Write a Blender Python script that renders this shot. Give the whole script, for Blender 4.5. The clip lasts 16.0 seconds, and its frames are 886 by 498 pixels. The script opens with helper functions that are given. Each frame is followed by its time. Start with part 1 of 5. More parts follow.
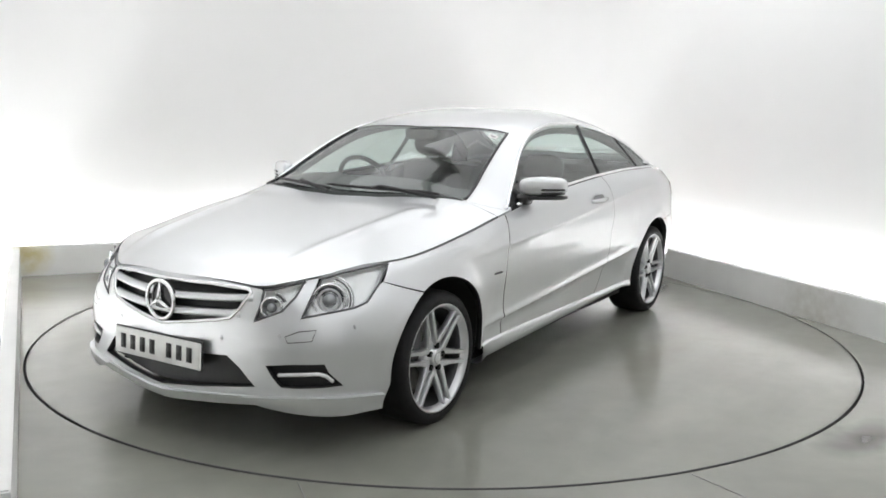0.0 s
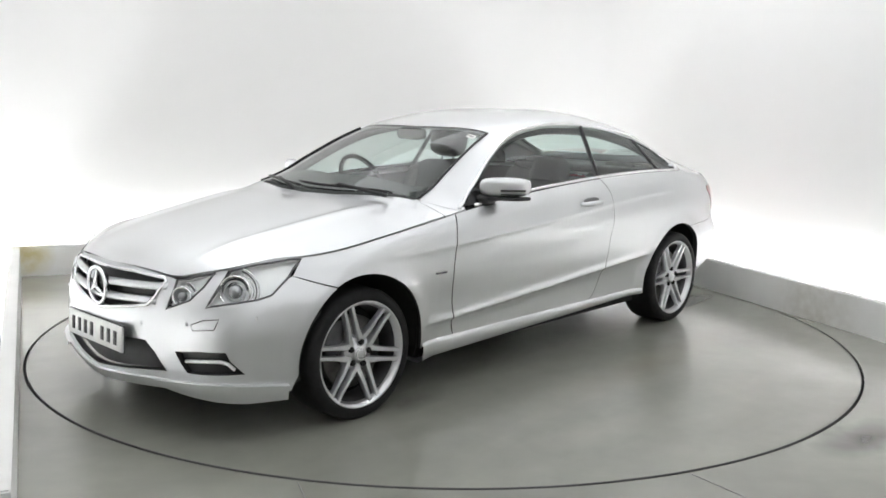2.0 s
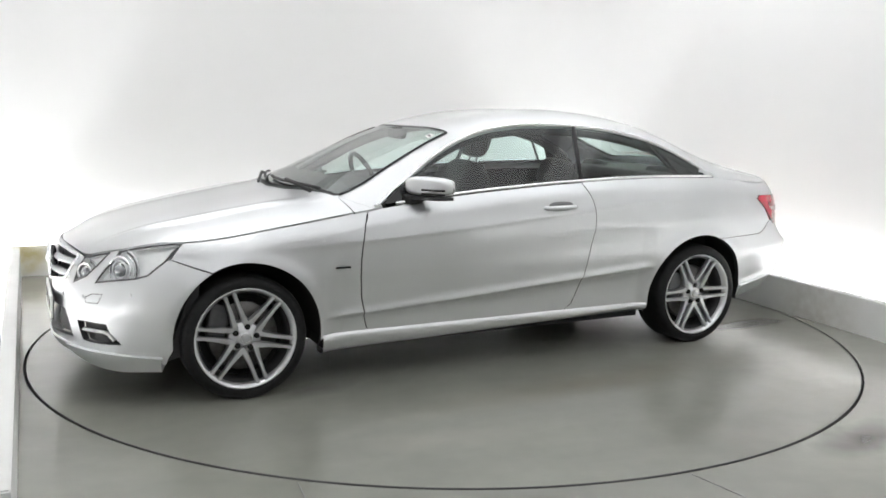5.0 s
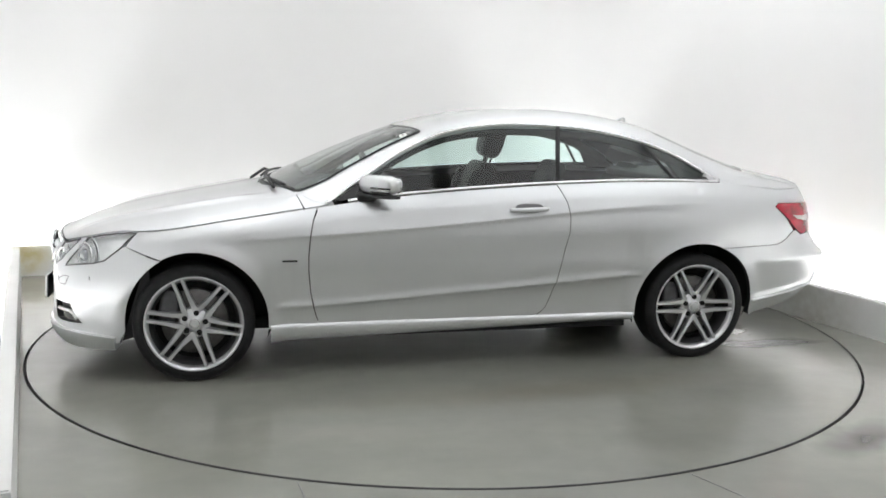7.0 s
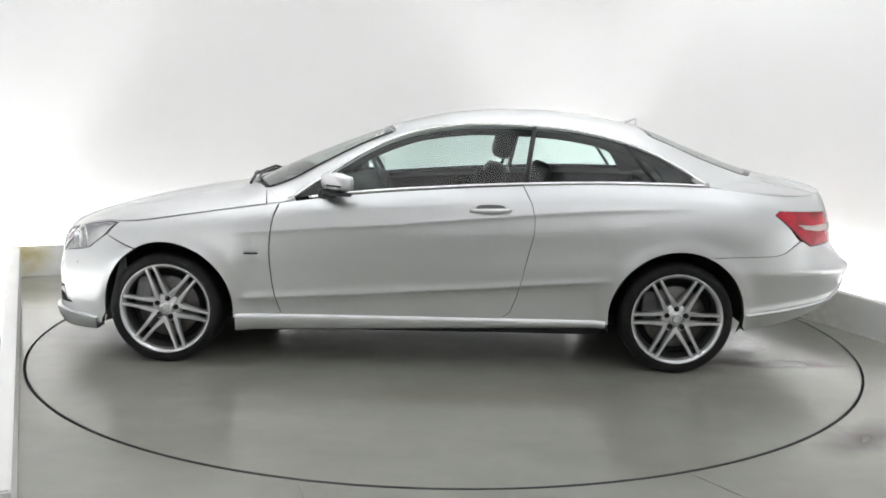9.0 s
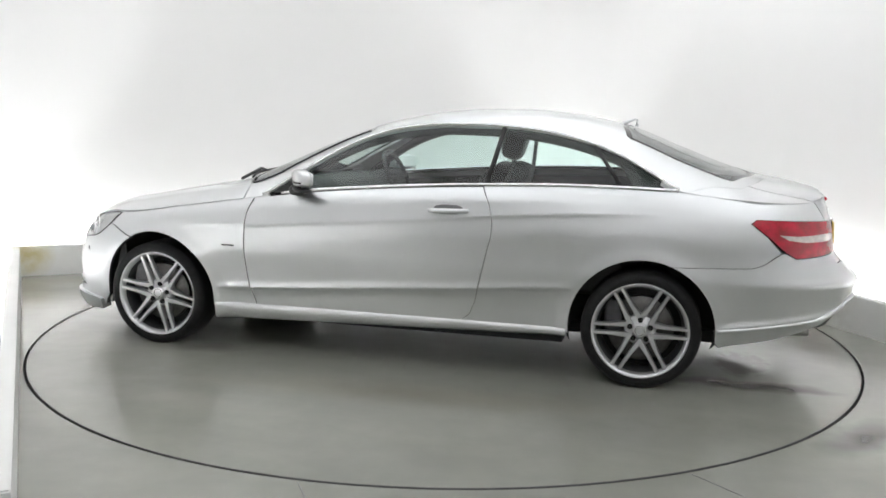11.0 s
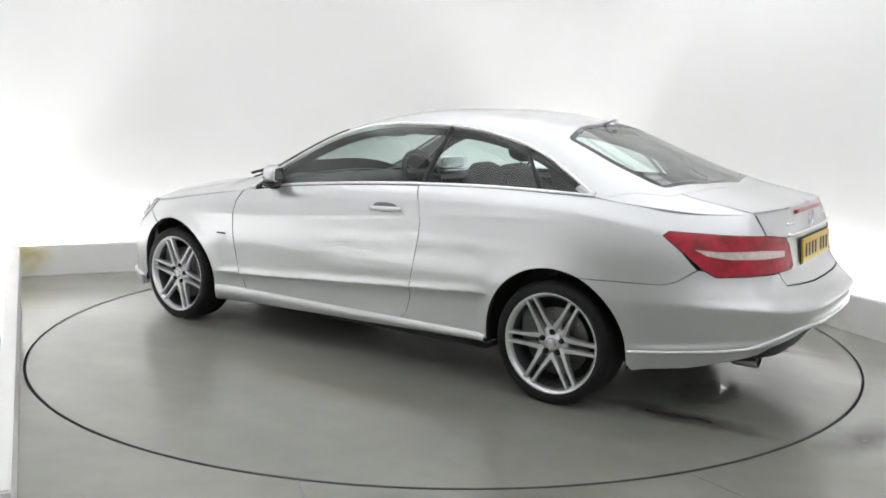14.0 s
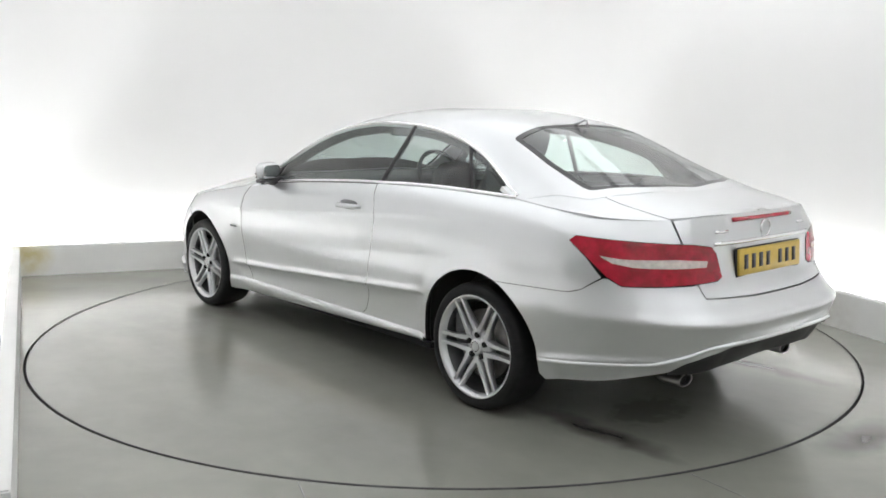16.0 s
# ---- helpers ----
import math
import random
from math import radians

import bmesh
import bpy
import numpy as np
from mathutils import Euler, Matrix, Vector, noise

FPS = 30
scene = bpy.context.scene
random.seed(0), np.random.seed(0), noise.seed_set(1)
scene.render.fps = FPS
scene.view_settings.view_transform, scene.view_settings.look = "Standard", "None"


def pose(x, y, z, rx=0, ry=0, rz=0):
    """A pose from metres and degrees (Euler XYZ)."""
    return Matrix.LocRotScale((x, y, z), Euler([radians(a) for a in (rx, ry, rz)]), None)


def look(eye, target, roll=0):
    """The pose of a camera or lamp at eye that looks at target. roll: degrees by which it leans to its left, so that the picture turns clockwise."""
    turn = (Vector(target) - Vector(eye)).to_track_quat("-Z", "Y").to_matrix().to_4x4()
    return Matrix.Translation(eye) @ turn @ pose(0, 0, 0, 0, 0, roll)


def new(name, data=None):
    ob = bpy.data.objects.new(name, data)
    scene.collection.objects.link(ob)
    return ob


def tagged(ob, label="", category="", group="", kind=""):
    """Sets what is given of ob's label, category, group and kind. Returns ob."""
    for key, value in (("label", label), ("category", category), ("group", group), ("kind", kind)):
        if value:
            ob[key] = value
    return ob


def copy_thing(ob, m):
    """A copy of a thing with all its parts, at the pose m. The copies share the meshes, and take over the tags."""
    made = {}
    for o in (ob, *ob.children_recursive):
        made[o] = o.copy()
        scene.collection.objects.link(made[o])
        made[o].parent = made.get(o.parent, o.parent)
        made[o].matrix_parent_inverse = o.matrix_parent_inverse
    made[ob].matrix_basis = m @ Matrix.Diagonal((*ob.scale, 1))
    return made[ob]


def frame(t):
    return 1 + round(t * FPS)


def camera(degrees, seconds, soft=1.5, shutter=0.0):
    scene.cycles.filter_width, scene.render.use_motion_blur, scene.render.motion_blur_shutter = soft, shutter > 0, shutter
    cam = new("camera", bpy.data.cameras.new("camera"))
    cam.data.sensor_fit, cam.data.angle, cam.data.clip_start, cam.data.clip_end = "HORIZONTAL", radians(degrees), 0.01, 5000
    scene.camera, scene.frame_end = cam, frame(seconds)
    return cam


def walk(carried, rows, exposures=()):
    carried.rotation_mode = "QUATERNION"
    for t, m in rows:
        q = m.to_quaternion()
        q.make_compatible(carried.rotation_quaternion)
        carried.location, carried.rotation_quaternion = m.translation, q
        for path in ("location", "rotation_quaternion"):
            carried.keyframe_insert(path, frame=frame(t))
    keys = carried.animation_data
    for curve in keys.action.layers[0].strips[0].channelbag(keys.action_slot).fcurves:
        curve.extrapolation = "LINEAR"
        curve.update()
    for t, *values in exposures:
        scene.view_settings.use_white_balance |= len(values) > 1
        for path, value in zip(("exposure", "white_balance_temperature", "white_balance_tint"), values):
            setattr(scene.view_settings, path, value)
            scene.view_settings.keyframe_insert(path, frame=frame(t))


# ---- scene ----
import itertools
TABLE_R = 2.457                      # turntable radius
CAR_X, CAR_Y = 0.1205, 0.0507        # wheelbase centre on the turntable

cam = camera(53.22, 16.0, soft=1.7)
EYE = (0.0, -5.5634, 1.4062)
_f = Vector((-0.0026768, 0.9872363, -0.1592396))
CAM_POSE = look(EYE, Vector(EYE) + _f * 5, roll=0.966)
walk(cam, [(0.0, CAM_POSE), (16.0, CAM_POSE)], exposures=[(0.0, 0.05), (16.0, 0.05)])

# ---- world ----
world = bpy.data.worlds.new("world")
scene.world = world
world.use_nodes = True
world.node_tree.nodes["Background"].inputs[0].default_value = (0.8, 0.85, 0.9, 1)
world.node_tree.nodes["Background"].inputs[1].default_value = 0.05

COVE_POWER = 60.0
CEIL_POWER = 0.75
WASH_POWER = 19.0


# ---- materials ----
def mat(name, color, rough=0.5, metal=0.0, var=0.06, scale=8.0, bump=0.0, bscale=60.0, coat=0.0, spec=0.5, emit=0.0):
    m = bpy.data.materials.new(name)
    m.use_nodes = True
    nt = m.node_tree
    b = nt.nodes["Principled BSDF"]
    b.inputs["Roughness"].default_value = rough
    b.inputs["Metallic"].default_value = metal
    b.inputs["Coat Weight"].default_value = coat
    b.inputs["Coat Roughness"].default_value = 0.04
    b.inputs["Specular IOR Level"].default_value = spec
    tc = nt.nodes.new("ShaderNodeTexCoord")
    n = nt.nodes.new("ShaderNodeTexNoise")
    n.inputs["Scale"].default_value = scale
    n.inputs["Detail"].default_value = 6
    nt.links.new(tc.outputs["Object"], n.inputs["Vector"])
    r = nt.nodes.new("ShaderNodeValToRGB")
    r.color_ramp.elements[0].position, r.color_ramp.elements[1].position = 0.3, 0.7
    lo = [c * (1 - var) for c in color]
    hi = [min(1, c * (1 + var)) for c in color]
    r.color_ramp.elements[0].color, r.color_ramp.elements[1].color = (*lo, 1), (*hi, 1)
    nt.links.new(n.outputs["Fac"], r.inputs["Fac"])
    nt.links.new(r.outputs["Color"], b.inputs["Base Color"])
    if bump:
        n2 = nt.nodes.new("ShaderNodeTexNoise")
        n2.inputs["Scale"].default_value = bscale
        n2.inputs["Detail"].default_value = 4
        nt.links.new(tc.outputs["Object"], n2.inputs["Vector"])
        bp = nt.nodes.new("ShaderNodeBump")
        bp.inputs["Strength"].default_value = bump
        bp.inputs["Distance"].default_value = 0.002
        nt.links.new(n2.outputs["Fac"], bp.inputs["Height"])
        nt.links.new(bp.outputs["Normal"], b.inputs["Normal"])
    if emit:
        b.inputs["Emission Color"].default_value = (*color, 1)
        b.inputs["Emission Strength"].default_value = emit
    return m


def glass_mat(name, tint, gloss=0.03, power=3.0):
    m = bpy.data.materials.new(name)
    m.use_nodes = True
    nt = m.node_tree
    nt.nodes.remove(nt.nodes["Principled BSDF"])
    out = nt.nodes["Material Output"]
    tr = nt.nodes.new("ShaderNodeBsdfTransparent")
    tr.inputs[0].default_value = (*tint, 1)
    gl = nt.nodes.new("ShaderNodeBsdfGlossy")
    gl.inputs["Roughness"].default_value = gloss
    lw = nt.nodes.new("ShaderNodeLayerWeight")
    pw = nt.nodes.new("ShaderNodeMath")
    pw.operation = "POWER"
    pw.inputs[1].default_value = power
    nt.links.new(lw.outputs["Facing"], pw.inputs[0])
    fr = nt.nodes.new("ShaderNodeMath")
    fr.operation = "MULTIPLY_ADD"
    fr.inputs[1].default_value, fr.inputs[2].default_value = 0.92, 0.06
    nt.links.new(pw.outputs[0], fr.inputs[0])
    mx = nt.nodes.new("ShaderNodeMixShader")
    nt.links.new(fr.outputs[0], mx.inputs[0])
    nt.links.new(tr.outputs[0], mx.inputs[1])
    nt.links.new(gl.outputs[0], mx.inputs[2])
    nt.links.new(mx.outputs[0], out.inputs["Surface"])
    return m


def floor_mat(name, stains, wet=()):
    """Grey resin floor with scuffs; stains: (x, y, rx, ry, angle, amount, colour); wet: (x, y, rx, ry, angle) of thin puddles."""
    m = bpy.data.materials.new(name)
    m.use_nodes = True
    nt = m.node_tree
    b = nt.nodes["Principled BSDF"]
    tc = nt.nodes.new("ShaderNodeTexCoord")
    off = nt.nodes.new("ShaderNodeVectorMath")
    off.inputs[1].default_value = (3.17, 7.73, 0.37)
    nt.links.new(tc.outputs["Object"], off.inputs[0])

    def noise_node(scale, detail=6, dist=0.0):
        n = nt.nodes.new("ShaderNodeTexNoise")
        n.inputs["Scale"].default_value, n.inputs["Detail"].default_value = scale, detail
        n.inputs["Distortion"].default_value = dist
        nt.links.new(off.outputs[0], n.inputs["Vector"])
        return n
    big, fine = noise_node(0.7, 3), noise_node(9.0, 3)
    mid = noise_node(2.2, 4)
    r = nt.nodes.new("ShaderNodeValToRGB")
    r.color_ramp.elements[0].position, r.color_ramp.elements[1].position = 0.3, 0.72
    r.color_ramp.elements[0].color, r.color_ramp.elements[1].color = (0.222, 0.224, 0.194, 1), (0.284, 0.287, 0.249, 1)
    nt.links.new(big.outputs["Fac"], r.inputs["Fac"])
    mixf = nt.nodes.new("ShaderNodeMixRGB")
    mixf.blend_type = "OVERLAY"
    mixf.inputs[0].default_value = 0.07
    nt.links.new(r.outputs["Color"], mixf.inputs[1])
    nt.links.new(fine.outputs["Fac"], mixf.inputs[2])
    # drag marks and dried water, long in one direction
    sm = nt.nodes.new("ShaderNodeMapping")
    sm.inputs["Rotation"].default_value = (0, 0, radians(12))
    sm.inputs["Scale"].default_value = (0.8, 2.2, 1)
    nt.links.new(off.outputs[0], sm.inputs["Vector"])
    streak = noise_node(1.6, 5, 0.4)
    nt.links.new(sm.outputs[0], streak.inputs["Vector"])
    sr = nt.nodes.new("ShaderNodeMapRange")
    sr.inputs["From Min"].default_value, sr.inputs["From Max"].default_value = 0.35, 0.72
    sr.inputs["To Min"].default_value, sr.inputs["To Max"].default_value = 0.38, 0.62
    nt.links.new(streak.outputs["Fac"], sr.inputs["Value"])
    mixs = nt.nodes.new("ShaderNodeMixRGB")
    mixs.blend_type = "OVERLAY"
    mixs.inputs[0].default_value = 0.22
    nt.links.new(mixf.outputs[0], mixs.inputs[1])
    nt.links.new(sr.outputs[0], mixs.inputs[2])
    col = mixs.outputs[0]
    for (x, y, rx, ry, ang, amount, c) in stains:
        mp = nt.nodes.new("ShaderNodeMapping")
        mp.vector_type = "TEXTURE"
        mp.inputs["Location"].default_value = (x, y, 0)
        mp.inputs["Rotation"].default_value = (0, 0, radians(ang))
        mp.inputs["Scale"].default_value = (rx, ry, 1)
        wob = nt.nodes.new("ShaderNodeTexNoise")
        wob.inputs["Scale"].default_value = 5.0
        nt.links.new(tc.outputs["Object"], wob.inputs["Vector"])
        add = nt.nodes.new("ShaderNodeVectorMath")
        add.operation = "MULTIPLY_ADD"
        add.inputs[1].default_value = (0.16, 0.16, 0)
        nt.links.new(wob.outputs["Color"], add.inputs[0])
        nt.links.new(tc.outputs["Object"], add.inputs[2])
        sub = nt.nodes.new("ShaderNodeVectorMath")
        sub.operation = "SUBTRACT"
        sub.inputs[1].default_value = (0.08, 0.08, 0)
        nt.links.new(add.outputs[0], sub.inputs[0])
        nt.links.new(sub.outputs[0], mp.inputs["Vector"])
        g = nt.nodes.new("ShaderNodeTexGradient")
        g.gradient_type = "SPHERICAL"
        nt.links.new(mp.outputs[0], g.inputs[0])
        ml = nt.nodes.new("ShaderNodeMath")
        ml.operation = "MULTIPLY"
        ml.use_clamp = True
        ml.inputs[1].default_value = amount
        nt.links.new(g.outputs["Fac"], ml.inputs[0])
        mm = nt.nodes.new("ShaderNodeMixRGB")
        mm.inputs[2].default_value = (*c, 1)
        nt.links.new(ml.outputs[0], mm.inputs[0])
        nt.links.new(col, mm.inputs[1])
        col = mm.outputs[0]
    nt.links.new(col, b.inputs["Base Color"])
    rr = nt.nodes.new("ShaderNodeMapRange")
    rr.inputs["To Min"].default_value, rr.inputs["To Max"].default_value = 0.20, 0.26
    nt.links.new(mid.outputs["Fac"], rr.inputs["Value"])
    rr.inputs["From Min"].default_value, rr.inputs["From Max"].default_value = 0.3, 0.7
    rough = rr.outputs[0]
    for (x, y, rx, ry, ang) in wet:
        mp = nt.nodes.new("ShaderNodeMapping")
        mp.vector_type = "TEXTURE"
        mp.inputs["Location"].default_value = (x, y, 0)
        mp.inputs["Rotation"].default_value = (0, 0, radians(ang))
        mp.inputs["Scale"].default_value = (rx, ry, 1)
        nt.links.new(tc.outputs["Object"], mp.inputs["Vector"])
        g = nt.nodes.new("ShaderNodeTexGradient")
        g.gradient_type = "SPHERICAL"
        nt.links.new(mp.outputs[0], g.inputs[0])
        blot = noise_node(11.0, 4, 0.6)
        k = nt.nodes.new("ShaderNodeMath")
        k.operation = "MULTIPLY"
        nt.links.new(g.outputs["Fac"], k.inputs[0])
        nt.links.new(blot.outputs["Fac"], k.inputs[1])
        edge = nt.nodes.new("ShaderNodeMapRange")
        edge.inputs["From Min"].default_value, edge.inputs["From Max"].default_value = 0.17, 0.27
        nt.links.new(k.outputs[0], edge.inputs["Value"])
        mr = nt.nodes.new("ShaderNodeMixRGB")
        mr.inputs[2].default_value = (0.03, 0.03, 0.03, 1)
        nt.links.new(edge.outputs[0], mr.inputs[0])
        nt.links.new(rough, mr.inputs[1])
        rough = mr.outputs[0]
        md = nt.nodes.new("ShaderNodeMixRGB")
        md.blend_type = "MULTIPLY"
        md.inputs[2].default_value = (0.75, 0.74, 0.72, 1)
        nt.links.new(edge.outputs[0], md.inputs[0])
        nt.links.new(col, md.inputs[1])
        col = md.outputs[0]
        nt.links.new(col, b.inputs["Base Color"])
    nt.links.new(rough, b.inputs["Roughness"])
    b.inputs["Coat Weight"].default_value = 0.3
    b.inputs["Coat Roughness"].default_value = 0.12
    return m


WALL = mat("white_wall_paint", (0.82, 0.815, 0.81), 0.75, var=0.012, scale=0.8, bump=0.06, bscale=90)
PLINTH = mat("plinth_paint", (0.80, 0.80, 0.785), 0.5, var=0.05, scale=2.5, bump=0.1, bscale=40)


def add_stain(m, centre, radius, color, amount):
    """A soft patch of damp discolouration at a place of the wall's foot."""
    nt = m.node_tree
    b = nt.nodes["Principled BSDF"]
    old = b.inputs["Base Color"].links[0].from_socket
    tc = nt.nodes.new("ShaderNodeTexCoord")
    mp = nt.nodes.new("ShaderNodeMapping")
    mp.vector_type = "TEXTURE"
    mp.inputs["Location"].default_value = centre
    mp.inputs["Scale"].default_value = (radius,) * 3
    nt.links.new(tc.outputs["Object"], mp.inputs["Vector"])
    g = nt.nodes.new("ShaderNodeTexGradient")
    g.gradient_type = "SPHERICAL"
    nt.links.new(mp.outputs[0], g.inputs[0])
    n = nt.nodes.new("ShaderNodeTexNoise")
    n.inputs["Scale"].default_value = 14
    nt.links.new(tc.outputs["Object"], n.inputs["Vector"])
    k = nt.nodes.new("ShaderNodeMath")
    k.operation = "MULTIPLY"
    nt.links.new(g.outputs["Fac"], k.inputs[0])
    nt.links.new(n.outputs["Fac"], k.inputs[1])
    k2 = nt.nodes.new("ShaderNodeMath")
    k2.operation = "MULTIPLY"
    k2.use_clamp = True
    k2.inputs[1].default_value = amount
    nt.links.new(k.outputs[0], k2.inputs[0])
    mx = nt.nodes.new("ShaderNodeMixRGB")
    mx.inputs[2].default_value = (*color, 1)
    nt.links.new(k2.outputs[0], mx.inputs[0])
    nt.links.new(old, mx.inputs[1])
    nt.links.new(mx.outputs[0], b.inputs["Base Color"])


add_stain(PLINTH, (-3.33, 1.42, 0.17), 0.20, (0.62, 0.55, 0.30), 2.2)
add_stain(PLINTH, (2.45, 0.30, 0.02), 0.45, (0.45, 0.42, 0.36), 1.2)
CEIL = mat("ceiling_paint", (0.8, 0.8, 0.8), 0.8, var=0.02, scale=1.0)
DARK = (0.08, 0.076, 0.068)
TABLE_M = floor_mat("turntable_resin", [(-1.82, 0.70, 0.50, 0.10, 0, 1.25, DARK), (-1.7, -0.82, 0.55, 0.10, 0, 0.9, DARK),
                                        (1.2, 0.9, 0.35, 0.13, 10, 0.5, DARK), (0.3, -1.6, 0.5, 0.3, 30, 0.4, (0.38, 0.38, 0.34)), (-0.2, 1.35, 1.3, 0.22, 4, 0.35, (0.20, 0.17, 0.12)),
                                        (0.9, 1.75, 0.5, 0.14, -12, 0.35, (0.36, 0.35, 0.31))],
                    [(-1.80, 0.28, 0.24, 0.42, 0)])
FLOOR_M = floor_mat("floor_resin", [(1.85, -1.85, 0.38, 0.15, 40, 1.0, DARK), (2.35, -1.5, 0.3, 0.3, 0, 0.5, (0.2, 0.18, 0.15)),
                                    (-2.9, 1.3, 0.5, 0.25, 20, 0.5, (0.24, 0.22, 0.18))])
GROOVE = mat("groove_shadow_gap", (0.015, 0.015, 0.014), 0.8)
COVE_M = mat("cove_tube", (0.98, 0.99, 1.0), 0.4, var=0.0, emit=COVE_POWER)
WASH_M = mat("wall_wash_tube", (0.98, 0.99, 1.0), 0.4, var=0.0, emit=WASH_POWER)
STEEL = mat("dull_exhaust_steel", (0.34, 0.335, 0.33), 0.3, metal=1.0, var=0.15, scale=30)
# Grey for the silver handle recess: its shade is in the colour.
CUP_SHADE_M = mat("handle_recess_shade", (0.20, 0.20, 0.205), 0.4, 0.5, var=0.03)
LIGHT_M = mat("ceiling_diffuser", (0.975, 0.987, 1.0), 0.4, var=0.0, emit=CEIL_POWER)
METAL_W = mat("white_metal", (0.75, 0.75, 0.75), 0.4)

PAINT = mat("silver_metallic_paint", (0.69, 0.702, 0.715), 0.38, metal=0.90, var=0.015, scale=3.0, coat=0.8, bump=0.012, bscale=900)
CHROME = mat("chrome", (0.86, 0.86, 0.87), 0.09, metal=1.0, var=0.02, scale=20)
ALLOY = mat("silver_alloy", (0.60, 0.605, 0.62), 0.28, metal=0.85, var=0.04, scale=14, coat=0.4)
# Alloy barrel and brake iron darkened: shade behind the spokes is in the colour.
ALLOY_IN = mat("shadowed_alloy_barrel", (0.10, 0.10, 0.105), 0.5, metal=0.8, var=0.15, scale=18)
IRON = mat("brake_iron", (0.14, 0.135, 0.13), 0.38, metal=0.9, var=0.2, scale=30)
RUBBER = mat("tyre_rubber", (0.010, 0.010, 0.0105), 0.62, var=0.25, scale=30, bump=0.3, bscale=160, spec=0.25)
BLACK = mat("black_plastic", (0.016, 0.016, 0.017), 0.45, var=0.2, scale=25)
GLOSSB = mat("gloss_black_trim", (0.008, 0.008, 0.009), 0.12, var=0.1)
LINER = mat("dark_liner_and_hole_shade", (0.010, 0.010, 0.010), 0.9, var=0.2, scale=20)
LEATHER = mat("black_leather", (0.014, 0.014, 0.015), 0.45, var=0.15, scale=12, bump=0.3, bscale=220)
TRIM_IN = mat("dark_grey_cabin_trim", (0.02, 0.02, 0.021), 0.65, var=0.15, scale=10, bump=0.2, bscale=200)
RED = mat("red_lamp_lens", (0.40, 0.004, 0.022), 0.18, var=0.35, scale=25, coat=0.35)
LAMPCLEAR = mat("clear_lamp_insert", (0.72, 0.62, 0.60), 0.18, metal=0.3, var=0.2, scale=50)
LAMPBODY = mat("lamp_reflector", (0.94, 0.945, 0.95), 0.28, metal=0.4, var=0.06, scale=30, bump=0.5, bscale=45)
LAMPDARK = mat("lamp_bezel_grey", (0.10, 0.10, 0.105), 0.3, metal=0.4, var=0.2, scale=30)
YELLOW = mat("yellow_plate", (0.62, 0.43, 0.07), 0.35, var=0.08, scale=20)
WHITEP = mat("white_plate", (0.76, 0.76, 0.74), 0.35, var=0.05, scale=20)
INK = mat("plate_ink", (0.012, 0.012, 0.012), 0.4)
PANE = glass_mat("side_window_glass", (0.80, 0.905, 0.88))
SCREEN = glass_mat("windscreen_glass", (0.80, 0.88, 0.85), power=3.4)
LENS = glass_mat("headlight_cover", (0.96, 0.97, 0.97))
PROJ = mat("projector_glass", (0.34, 0.355, 0.37), 0.08, metal=0.6, var=0.1, coat=1.0)


# ---- mesh helpers ----
def part(name, data, material, parent=None, label=""):
    """Link a bmesh or a (verts, faces, smooth) triple as one mesh under a thing or part."""
    me = bpy.data.meshes.new(name)
    if isinstance(data, bmesh.types.BMesh):
        data.to_mesh(me)
        data.free()
        for p in me.polygons:
            p.use_smooth = True
    else:
        v, f, sm = data
        me.from_pydata([tuple(map(float, p)) for p in v], [], f)
        me.polygons.foreach_set("use_smooth", sm)
    me.materials.append(material)
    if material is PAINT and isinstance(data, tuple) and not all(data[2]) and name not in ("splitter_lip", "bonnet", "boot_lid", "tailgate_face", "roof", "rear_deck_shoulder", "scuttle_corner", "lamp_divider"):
        me.materials.append(BLACK)                       # turned-in edges are black: shade of the shut gaps in the colour
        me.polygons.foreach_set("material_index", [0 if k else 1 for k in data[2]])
    me.update()
    ob = new(name, me)
    if parent is not None:
        ob.parent = parent
    if label:
        tagged(ob, label)
    return ob


def sharp(ob, deg=35):
    ob.data.set_sharp_from_angle(angle=radians(deg))
    return ob


def thing(name, label, category, group="", kind=""):
    return tagged(new(name), label, category, group, kind)


def box_bm(lo, hi, bevel=0.0, seg=2, bm=None):
    bm = bm or bmesh.new()
    c = [(a + b) / 2 for a, b in zip(lo, hi)]
    s = [abs(b - a) for a, b in zip(lo, hi)]
    r = bmesh.ops.create_cube(bm, size=1, matrix=Matrix.Translation(c) @ Matrix.Diagonal((*s, 1)))
    if bevel:
        es = list({e for v in r["verts"] for e in v.link_edges})
        bmesh.ops.bevel(bm, geom=es, offset=bevel, segments=seg, affect="EDGES", profile=0.5)
    return bm


def revolve(profile, n=64, axis="y", a0=0.0, a1=360.0):
    """profile: (radius, along) pairs revolved about the axis; returns a mesh triple."""
    full = abs(a1 - a0) > 359.9
    cnt = n if full else n + 1
    v, f = [], []
    for i in range(cnt):
        a = radians(a0 + (a1 - a0) * i / n)
        for r, h in profile:
            p = (r * math.cos(a), h, r * math.sin(a)) if axis == "y" else (r * math.cos(a), r * math.sin(a), h)
            v.append(p)
    m = len(profile)
    for i in range(n):
        j = (i + 1) % cnt
        for k in range(m - 1):
            f.append((i * m + k, i * m + k + 1, j * m + k + 1, j * m + k))
    return v, f, [True] * len(f)


